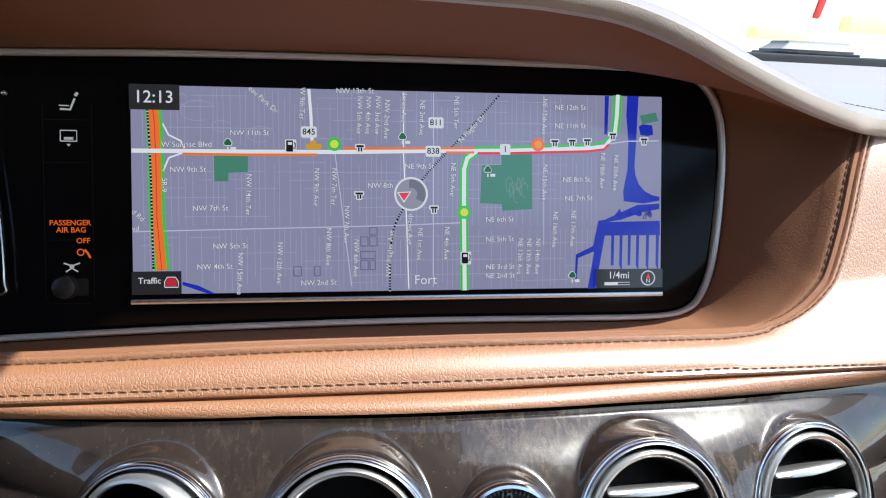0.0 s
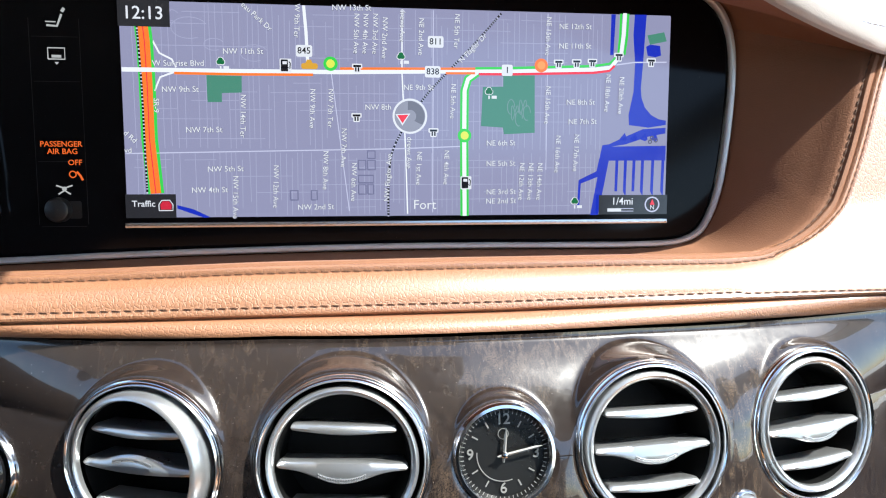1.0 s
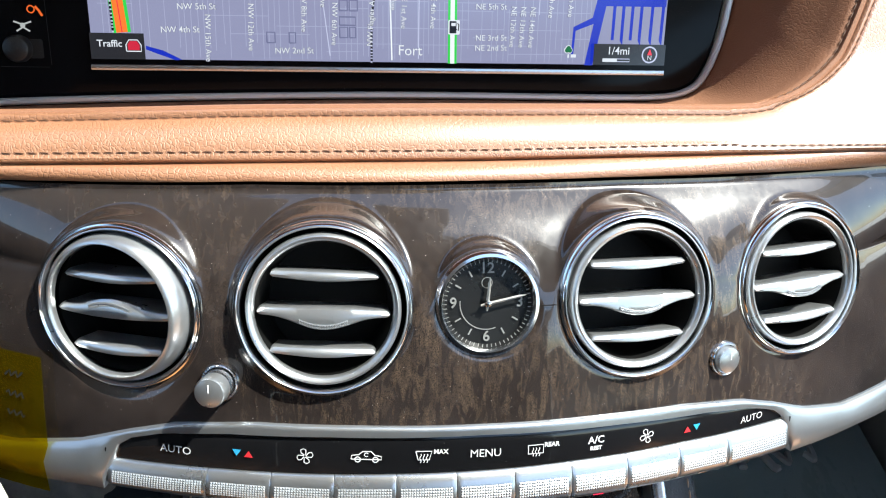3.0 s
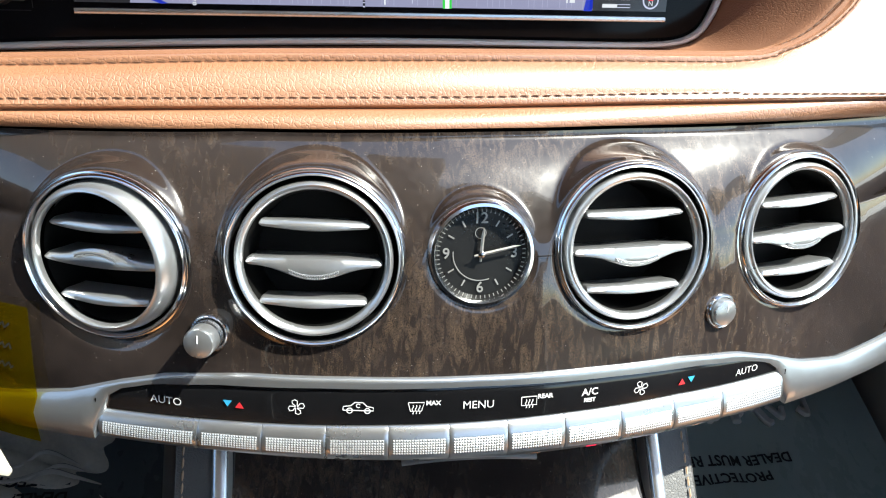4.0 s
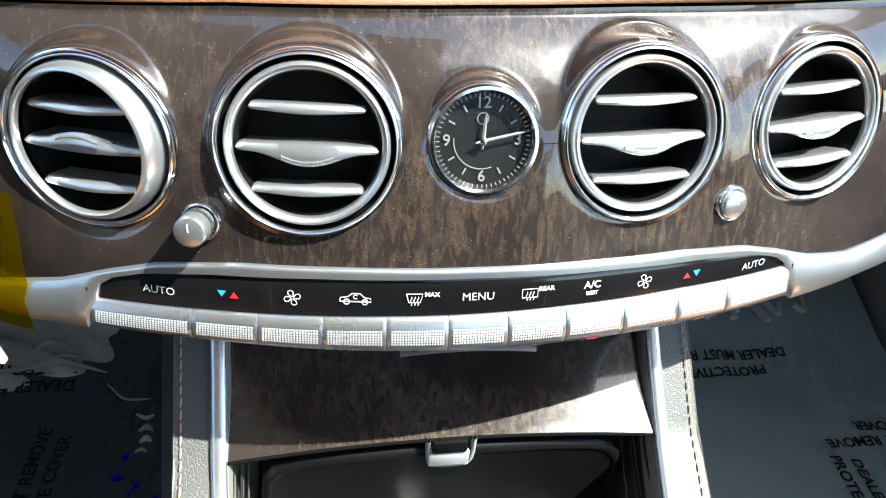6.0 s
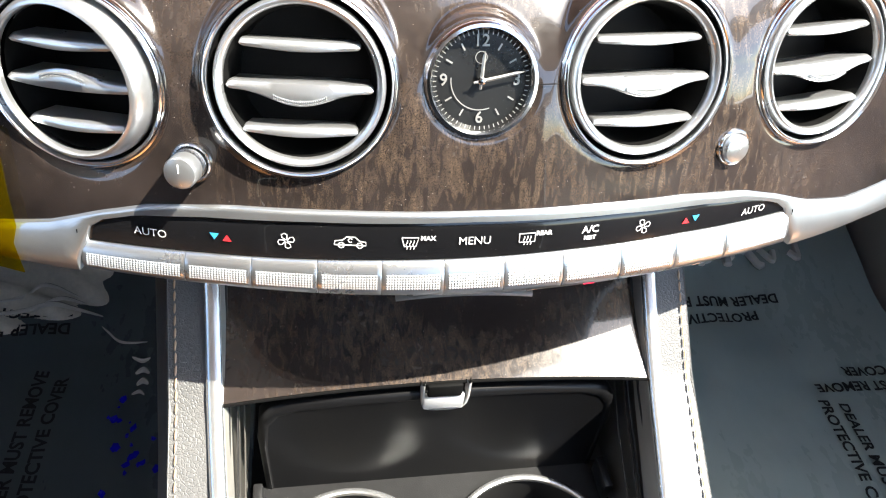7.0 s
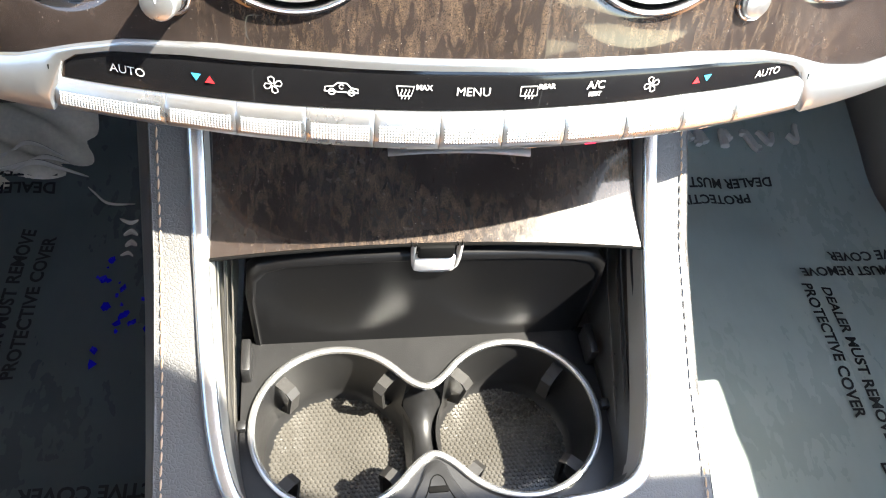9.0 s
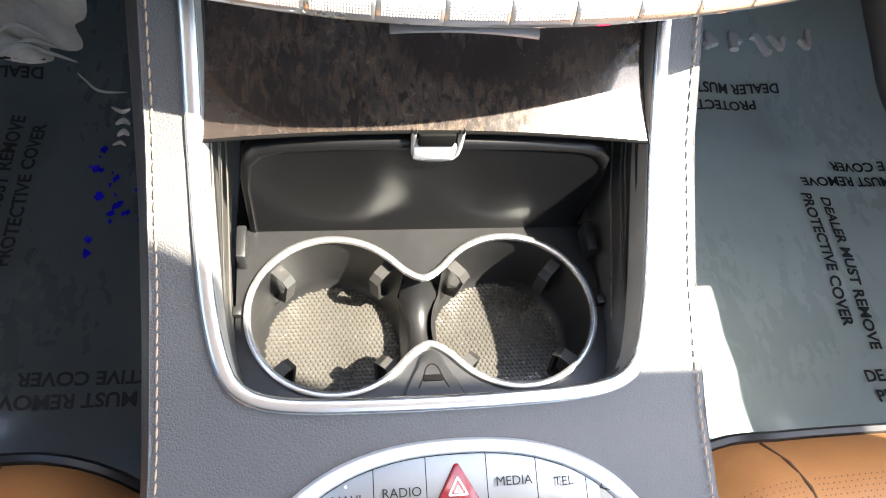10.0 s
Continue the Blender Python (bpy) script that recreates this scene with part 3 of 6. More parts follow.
PARK_ISLE = [(132.5, 43.8), (142.2, 45.8), (143.9, 40.9), (134.2, 38.9)]


def build_display():
    unit = thing("display_unit", "glossy black display unit with a lit navigation map", "display", at=SCREEN)
    # Glass face with rounded right end; the map lies in it.
    edge, lip = bezel(-0.0014, 0), bezel(-0.0034, 0)
    back = [p - SCREEN.to_3x3() @ Vector((0, 0, 0.02)) for p in edge]
    bm = loft([back, [p - SCREEN.to_3x3() @ Vector((0, 0, 0.0015)) for p in edge], lip], ring=True)
    bm.faces.new([v for v in bm.verts][-len(lip):])
    part("glass_face", bm, GLOSS_BLACK, unit, "gloss black glass face", smooth=False)
    # Chrome line round the face.
    part("chrome_trim", sweep(bezel(0, 0.001), 0.0036, 0.0052, lambda p: SCREEN.to_3x3() @ Vector((0, 0, 1)), closed=True), TRIM_SILVER, unit, "thin bright trim line")
    step = [SCREEN @ Vector((x, -0.0588, 0.0007)) for x in np.linspace(-0.147, 0.147, 20)]
    part("lower_lip", sweep(step, 0.0030, 0.0018, lambda p: SCREEN.to_3x3() @ Vector((0, 0, 1)), n=8), RIM_METAL, unit, "thin silver lip below the map")
    screen = part("map_screen", patch(rounded(-146, 146, -54.8, 54.8, 0.8, 3), MM, 0.4), glow("map_ground", (0.29, 0.285, 0.44)), unit, "lavender navigation map")
    bright, pale = glow("map_white", (0.86, 0.86, 0.92)), glow("map_street", (0.385, 0.385, 0.56))
    mid = glow("map_lane", (0.55, 0.55, 0.74))
    orange, red, green = glow("map_orange", (0.95, 0.20, 0.03)), glow("map_red", (0.85, 0.03, 0.06)), glow("map_green", (0.06, 0.62, 0.08))
    blue, park, dark = glow("map_blue", (0.012, 0.03, 0.48)), glow("map_park", (0.075, 0.25, 0.18)), glow("map_black", (0.006, 0.006, 0.01))
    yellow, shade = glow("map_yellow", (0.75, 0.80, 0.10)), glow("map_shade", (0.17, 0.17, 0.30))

    rng = random.Random(7)
    bm = bmesh.new()
    x = -140.0
    while x < 142:
        for y0, y1 in ((22.5, 54), (-19, 20), (-54, -21)):
            if rng.random() < 0.85 and not (x > 108 and y0 < 30):
                cut = rng.uniform(0, 9)
                ribbon([(x, y0 + (cut if rng.random() < 0.4 else 0)), (x + rng.uniform(-0.4, 0.4), y1 - (cut if rng.random() < 0.4 else 0))], 0.32, MM, 0.6, bm)
        x += rng.choice((2.6, 3.0, 3.6, 4.4))
    for k in range(95):
        y = rng.choice((50, 44, 38, 33, 28, 15, 10, 5.5, 1, -4, -9, -14, -25, -29, -33.5, -38, -42, -46, -50))
        a = rng.uniform(-142, 95)
        ribbon([(a, y), (min(a + rng.uniform(10, 40), 107), y + 0.2)], 0.32, MM, 0.7, bm)
    for cx, cy, r in ((-112, 42, 9), (-100, 34, 5), (-80, 30, 7), (-122, 48, 5)):
        ribbon([(cx + r * math.cos(a), cy + 0.6 * r * math.sin(a)) for a in np.linspace(0.4, 5.2, 14)], 0.32, MM, 0.75, bm)
    tagged(part("street_grid", bm, pale, screen, "faint pale street lines"), kind="stuff")
    for name, pts, mat, h in (("river", RIVER, blue, 0.8), ("canal", CANAL, blue, 0.8), ("lagoon", LAGOON, blue, 1.0), ("quay", QUAY, blue, 0.8), ("stream", STREAM, blue, 0.8),
                              ("park", PARK_WEST, park, 0.8), ("park", PARK_EAST, park, 0.8), ("park", PARK_ISLE, park, 0.8)):
        part(name, patch(pts, MM, h), mat, screen)
    for x in (116, 121, 126, 131, 137, 143):
        part("canal", patch(((x, -24.5), (x + 1.7, -24.5), (x + 1.4, -42 - 3 * (x % 2)), (x - 0.2, -42)), MM, 0.8), blue, screen)
    for x in (118, 124, 130, 136):
        part("canal", patch(((x, -13.0), (x + 3, -9.5), (x + 4.5, -13), (x + 3, -14)), MM, 0.8), blue, screen)
    for a in range(5):
        part("park_path", ribbon([(56 + 2.2 * a + 2 * math.cos(t), 4 - 3.1 * (a % 3) + 4 * math.sin(t * (1 + a % 2))) for t in np.linspace(0, 5, 16)], 0.5, MM, 0.95), glow("map_path", (0.18, 0.30, 0.30)), screen)
    for x0, x1, y0, y1 in ((-27, -23, -30, -25), (-22, -18, -30, -25), (-22, -18, -24, -20), (-27, -19, -37, -33), (-27, -23, -43, -38), (-22, -19, -43, -38), (-63, -59, -46, -41), (-52, -49, -46, -41)):
        part("car_park", ribbon([(x0, y0), (x1, y0), (x1, y1), (x0, y1), (x0, y0)], 0.8, MM, 0.85), shade, screen)
    roads = [("cross_street", CROSS_STREET, 0.6, mid, 1.0), ("avenue", ANDREWS, 0.7, bright, 1.0), ("avenue", NINTH, 1.6, bright, 1.0), ("avenue", [(13.4, 54), (13, -53)], 0.5, mid, 0.95),
             ("avenue", [(-41, 24), (-36, -18), (-32, -52)], 0.5, mid, 0.95), ("avenue", [(76, 54), (76, -30)], 0.4, mid, 0.95),
             ("freeway_edge", FREEWAY, 8.2, green, 1.0), ("freeway", FREEWAY, 5.2, orange, 1.1), ("freeway_lane", FREEWAY, 0.5, red, 1.2),
             ("ramp", [(-130, 35), (-127, 29), (-121, 26), (-119, 22)], 0.9, bright, 1.0), ("ramp", [(-130, 10), (-127, 17), (-119, 20)], 0.9, bright, 1.0),
             ("boulevard", BOULEVARD, 2.2, bright, 1.3), ("queue", [(-120, 19.1), (-88, 19.0), (-50, 19.4)], 1.3, orange, 1.35), ("queue", [(-36, 22.8), (13, 23.6), (36, 24)], 1.3, orange, 1.35),
             ("queue", [(20, 21.4), (36, 21.6)], 1.2, orange, 1.35), ("clear_lane", [(36, 24.2), (55, 24.7), (102, 26.6), (111, 28), (115.8, 33), (116.7, 43), (117, 55)], 1.3, green, 1.4),
             ("slow_lane", [(38, 21.2), (55, 21.4), (102, 23.0), (111, 24.2), (114, 27)], 1.3, red, 1.4), ("clear_lane", [(119.3, 33), (120.6, 43), (121, 55)], 1.3, green, 1.4),
             ("boulevard_end", [(115, 27.5), (125, 29), (144, 29.5)], 0.7, mid, 1.2),
             ("byway_edge", BYWAY, 4.6, green, 1.2), ("byway", BYWAY, 2.2, bright, 1.25)]
    for name, pts, w, mat, h in roads:
        part(name, ribbon(pts, w, MM, h), mat, screen)
    for name, pts in (("railway", RAILWAY), ("railway", SIDE_RAIL)):
        bm = bmesh.new()
        fine = [p.to_2d() for p in smooth_path([(*p, 0) for p in pts], 8)]
        part("railway_bed", ribbon(fine, 0.8, MM, 1.12), mid, screen)
        for a, b in zip(fine, fine[1:]):
            k = int((b - a).length // 2.4) + 1
            for i in range(k):
                ribbon([a.lerp(b, i / k), a.lerp(b, (i + 0.62) / k)], 1.15, MM, 1.2, bm)
        part(name, bm, dark, screen, "dashed black railway line")
    # Names of streets as they stand on the map.
    halo, rim = glow("map_letters", (0.76, 0.76, 0.83)), glow("map_outline", (0.085, 0.085, 0.14))

    def caption(text, size, m):
        name = part("street_name", lettering(text, size, m, bold=0.02), halo, screen)
        part("outline", lettering(text, size, m @ Matrix.Translation((0, 0, -0.35)), bold=0.13), rim, name)
    for k, (text, x, y) in enumerate(STREETS):
        caption(text, 4.1, MM @ Matrix.Translation((x, y, 2.0)) @ pose(0, 0, 0, 0, 0, 1))
    for text, x, y in AVENUES:
        caption(text, 3.9, MM @ Matrix.Translation((x, y, 2.0)) @ pose(0, 0, 0, 0, 0, -92))
    for text, x, y, a in SLANTED:
        caption(text, 3.9, MM @ Matrix.Translation((x, y, 2.0)) @ pose(0, 0, 0, 0, 0, a))
    part("town_name", lettering("Fort", 7.2, MM @ Matrix.Translation((8.5, -49, 2)), bold=0.02), halo, screen)
    part("outline", lettering("Fort", 7.2, MM @ Matrix.Translation((8.5, -49, 1.7)), bold=0.09), rim, screen)
    # Signs and marks.
    for text, x, y in (("845", -54.4, 31.4), ("811", 14.5, 37.5), ("838", 12.9, 21.9), ("1", 53.4, 23.4)):
        w = 4.2 if len(text) > 1 else 3.0
        sign = part("route_sign", patch(rounded(x - w, x + w, y - 3, y + 3, 1), MM, 2.2), halo, screen)
        part("number", lettering(text, 4.6, MM @ Matrix.Translation((x, y, 2.5)), bold=0.05), dark, sign)
    for x, y, mat in ((-40.9, 25.1, green), (30.2, -11.6, green), (72.2, 26.3, orange)):
        mark = part("traffic_mark", disc(3.7, 2.2, 24, MM @ Matrix.Translation((x, y, 0))), mat, screen)
        part("centre", disc(2.2, 2.5, 20, MM @ Matrix.Translation((x, y, 0))), yellow if mat is green else glow("map_amber", (1.0, 0.34, 0.08)), mark)
    for x, y in ((-27.1, 23.1), (-27.7, -2.5), (13.3, -10.1), (81.9, 27.3), (92.0, 27.7), (100.9, 28.1), (115.9, 31.6), (134.6, 29.0)):
        sign = part("food_sign", join(patch(rounded(x - 2.7, x + 2.7, y - 0.1, y + 2.3, 0.5), MM, 2.2), patch(rounded(x - 1.7, x + 1.7, y - 2.4, y + 0.3, 0.5), MM, 2.15)), halo, screen)
        part("symbol", join(patch(((x - 2, y + 1.6), (x + 2, y + 1.6), (x + 2, y + 0.5), (x - 2, y + 0.5)), MM, 2.5), patch(((x - 1.1, y + 0.4), (x - 0.3, y + 0.4), (x - 0.3, y - 1.8), (x - 1.1, y - 1.8)), MM, 2.5),
                            patch(((x + 0.3, y + 0.4), (x + 1.1, y + 0.4), (x + 1.1, y - 1.8), (x + 0.3, y - 1.8)), MM, 2.5)), dark, sign)
    for x, y in ((-96.7, 24.5), (-4.0, 29), (43.5, 11.4), (92.4, -48.0)):
        lobes = ((-0.8, 0.1, 1.2), (0.8, 0.1, 1.2), (0, 1.1, 1.3), (0, 0.3, 1.3))
        tree = part("tree_sign", join(*[disc(r, 2.4 + 0.02 * i, 14, MM @ Matrix.Translation((x + a, y + b + 0.3, 0))) for i, (a, b, r) in enumerate(lobes)]), glow("map_tree", (0.012, 0.15, 0.05)), screen)
        part("outline", join(*[disc(r + 0.35, 2.1 + 0.02 * i, 14, MM @ Matrix.Translation((x + a, y + b + 0.3, 0))) for i, (a, b, r) in enumerate(lobes)]), halo, tree)
        part("stem", patch(((x - 0.4, y - 3.4), (x + 0.4, y - 3.4), (x + 0.4, y - 1.6), (x - 0.4, y - 1.6)), MM, 2.4), halo, tree)
        part("bench", patch(((x + 1.4, y - 3.2), (x + 4.2, y - 3.2), (x + 4.2, y - 1.6), (x + 1.4, y - 1.6)), MM, 2.4), halo, tree)
    for x, y in ((-64.4, 23.8), (30.7, -37.0)):
        pump = part("pump_sign", join(patch(rounded(x - 2, x + 1.6, y - 3, y + 3, 0.4), MM, 2.3), ribbon([(x + 1.6, y - 1), (x + 2.6, y - 1.6), (x + 2.8, y + 1.2), (x + 2.1, y + 2)], 0.6, MM, 2.3)), dark, screen)
        part("outline", patch(rounded(x - 2.6, x + 3.4, y - 3.6, y + 3.5, 0.6), MM, 2.1), halo, pump)
        part("window", patch(((x - 1.1, y + 0.6), (x + 1.1, y + 0.6), (x + 1.1, y + 2.1), (x - 1.1, y + 2.1)), MM, 2.5), halo, pump)
    part("car_sign", join(patch(rounded(-56, -47.5, 22.2, 25.2, 1.2), MM, 2.2), patch(((-54, 25), (-50, 25), (-51, 27), (-53, 27)), MM, 2.2)), glow("map_gold", (0.70, 0.36, 0.04)), screen)
    ring = part("position_ring", loft([on(MM @ Matrix.Translation((0.6, -1.6, 0)), [(r * math.cos(a), r * math.sin(a)) for a in np.linspace(0, math.tau, 40, endpoint=False)], 2.6) for r in (9.3, 8.2)], ring=True), halo, screen)
    part("position_disc", disc(8.2, 2.3, 40, MM @ Matrix.Translation((0.6, -1.6, 0))), glow("map_disc", (0.30, 0.30, 0.38)), screen)
    part("disc_shade", patch([(0.6 + r * math.cos(a), -1.6 + r * math.sin(a)) for r, a in [(7.9, b) for b in np.linspace(-0.6, 1.7, 16)] + [(3.4, b) for b in np.linspace(1.9, -0.8, 12)]], MM, 2.45), glow("map_disc_shade", (0.17, 0.17, 0.22)), screen)
    part("arrow", patch(((-7.2, -0.6), (0.8, -0.2), (-3.4, -6.6)), MM, 2.7), halo, screen)
    part("arrow_fill", patch(((-6.2, -1.1), (-0.2, -0.8), (-3.4, -5.4)), MM, 3.0), red, screen)
    # Boxes in the corners.
    box = glow("map_box", (0.022, 0.022, 0.027))
    clock = part("time_box", patch(((-146, 54.8), (-120.8, 54.8), (-120.8, 41.6), (-146, 41.6)), MM, 3.2), box, screen)
    part("time", lettering("12:13", 9.0, MM @ Matrix.Translation((-133.6, 48.0, 3.6)), bold=0.06), halo, clock)
    traffic = part("traffic_box", patch(((-146, -42.6), (-121, -42.6), (-121, -54.8), (-146, -54.8)), MM, 3.2), box, screen)
    part("caption", lettering("Traffic", 4.5, MM @ Matrix.Translation((-137.0, -47.6, 3.6)), bold=0.05), halo, traffic)
    part("car_mark", patch(((-128.6, -50.5), (-123.4, -50.5), (-123.2, -48), (-124.4, -46.2), (-127.6, -46.2), (-128.8, -48)), MM, 3.6), glow("map_signal", (0.6, 0.02, 0.05)), traffic)
    part("car_edge", ribbon([(-129.4, -51), (-122.6, -51), (-122.5, -48), (-124.0, -45.7), (-128.0, -45.7), (-129.5, -48), (-129.4, -51)], 0.5, MM, 3.7), halo, traffic)
    for x, y in ((136.2, -12.2), (138.6, -13.6), (135.2, -14.4)):
        part("basket_sign", ribbon([(x + 0.9 * math.cos(a), y + 0.9 * math.sin(a)) for a in np.linspace(0, math.tau, 12)], 0.6, MM, 2.4), rim, screen)
    scale = part("scale_box", patch(((106, -44.0), (146, -44.0), (146, -54.8), (106, -54.8)), MM, 3.2), box, screen)
    part("caption", lettering("1/4mi", 5.6, MM @ Matrix.Translation((119.5, -47.6, 3.6)), bold=0.04), halo, scale)
    part("bar", patch(((111, -51.4), (119, -51.4), (119, -53.2), (111, -53.2)), MM, 3.6), halo, scale)
    part("bar", ribbon([(119, -51.6), (126, -51.6), (126, -53), (119, -53)], 0.4, MM, 3.6), mid, scale)
    part("compass", loft([on(MM @ Matrix.Translation((137, -49.3, 0)), [(r * math.cos(a), r * math.sin(a)) for a in np.linspace(0, math.tau, 28, endpoint=False)], 3.6) for r in (4.4, 3.6)], ring=True), mid, scale)
    part("needle", patch(((135.6, -49.5), (138.4, -49.5), (137, -46.2)), MM, 3.8), red, scale)
    part("north", lettering("N", 3.4, MM @ Matrix.Translation((137, -51, 3.8))), halo, scale)
    # Touch panel with its lit signs, left of the map.
    dim, amber = glow("sign_white", (0.42, 0.42, 0.42)), glow("sign_amber", (0.80, 0.13, 0.02))
    panel = part("touch_panel", patch(rounded(-189, -165, -60, 47, 1.5, 4), MM, 0.5), GLOSS_BLACK, unit, "black touch panel with lit warning signs")
    for x in (-189, -165.2):
        part("edge_line", ribbon([(x, 45), (x + 0.1, -58)], 0.3, MM, 0.9), PLASTIC, panel)
    for y in (36, 14, -26, -59):
        part("edge_line", ribbon([(-188, y), (-166, y)], 0.25, MM, 0.9), PLASTIC, panel)
    part("seat_sign", join(ribbon([(-180.5, 41.5), (-175.5, 41.2), (-173.2, 47)], 1.1, MM, 1), ribbon([(-181, 43.3), (-176, 43.2)], 0.6, MM, 1), ribbon([(-173, 48.2), (-171.8, 50)], 1.5, MM, 1)), dim, panel)
    part("blind_sign", join(ribbon([(-180.5, 25), (-180.5, 30.5), (-172.5, 30.5), (-172.5, 25), (-180.5, 25)], 0.7, MM, 1), ribbon([(-178.8, 26.4), (-174.2, 26.4)], 1.4, MM, 1), patch(((-177.6, 23.6), (-175.4, 23.6), (-176.5, 22.2)), MM, 1)), dim, panel)
    for text, x, y in (("PASSENGER", -176.5, -17.2), ("AIR BAG", -176.0, -20.9), ("OFF", -170.2, -26.5)):
        part("sign", lettering(text, 3.9, MM @ Matrix.Translation((x, y, 1.0)), bold=0.05), amber, panel)
    part("airbag_sign", join(ribbon([(-171.6 + 1.6 * math.cos(a), -32.4 + 1.6 * math.sin(a)) for a in np.linspace(0, math.tau, 16)], 0.6, MM, 1), ribbon([(-169.6, -31), (-168, -33), (-166.8, -35.4)], 1.1, MM, 1)), amber, panel)
    part("damper_sign", join(ribbon([(-180, -38), (-176, -39.4), (-172, -38)], 0.8, MM, 1), ribbon([(-179, -42.5), (-176, -40.6), (-173, -42.5)], 0.8, MM, 1), disc(1.2, 1, 12, MM @ Matrix.Translation((-176, -39.8, 0)))), dim, panel)
    knob = MM @ Matrix.Translation((-179, -50.5, 0))
    part("rotary_knob", lathe([(6.4, 0.6), (6.4, 3.5), (5.6, 5.5), (4.6, 6.0), (0.01, 6.2)], 32, knob), PLASTIC, panel, "small black rotary knob")
    part("push_key", patch(rounded(-176, -168, -55, -46, 1, 3), MM, 0.9), PLASTIC, panel)
    # Edge of the instrument cluster at the far end.
    arc = smooth_path([(-0.2225, 0.062, 0.004), (-0.214, 0.03, 0.006), (-0.2085, -0.01, 0.006), (-0.2065, -0.045, 0.006), (-0.209, -0.0535, 0.005), (-0.24, -0.058, 0.004)], 8)
    part("cluster_trim", sweep([SCREEN @ p for p in arc], 0.0016, 0.004, lambda p: SCREEN.to_3x3() @ Vector((0, 0, 1)), n=8), CHROME, unit, "curved chrome edge of the instrument cluster")
    part("cluster_glass", patch([(-0.34, 0.06), (-0.2235, 0.06), (-0.215, 0.03), (-0.2095, -0.01), (-0.2075, -0.045), (-0.21, -0.053), (-0.34, -0.057)], SCREEN, 0.003), GLOSS_BLACK, unit)
    part("screw_cap", lathe([(0.0016, 0), (0.0012, 0.001), (0.0001, 0.0014)], 12, SCREEN @ Matrix.Translation((-0.207, 0.049, 0.001))), CHROME, unit)
    return unit


# ---- leather dashboard ----
def opening():
    """The stitched edge of the recess, from far left along the bottom, round the corner and up."""
    low = [Vector((x, 0.3205 + 0.15 * max(0, x) ** 2, near(x, (-0.5, -0.178, -0.095, -0.009, 0.0675, 0.12), (0.808, 0.8163, 0.8202, 0.8226, 0.8240, 0.8243)))) for x in np.linspace(-0.5, 0.118, 40)]
    up = smooth_path(RIM_RIGHT, 5)
    return low + up


def seam_z(x):
    return near(x, (-0.5, -0.1785, -0.0956, 0, 0.0673, 0.1909, 0.5), (0.796, 0.8025, 0.8041, 0.8061, 0.8085, 0.8118, 0.816))


HOOD_X = (-0.5, -0.1, 0.0, 0.028, 0.054, 0.081, 0.1116, 0.1477, 0.1916, 0.2255, 0.3097, 0.5064, 1.0367)
HOOD_Y = (0.33, 0.33, 0.33, 0.33, 0.33, 0.33, 0.333, 0.343, 0.36, 0.374, 0.392, 0.405, 0.42)
HOOD_Z = (0.962, 0.9685, 0.9683, 0.9669, 0.9636, 0.9555, 0.9433, 0.9312, 0.9203, 0.9153, 0.9078, 0.9016, 0.8935)


def hood_line():
    return smooth_path(list(zip(HOOD_X, HOOD_Y, HOOD_Z)), 6)


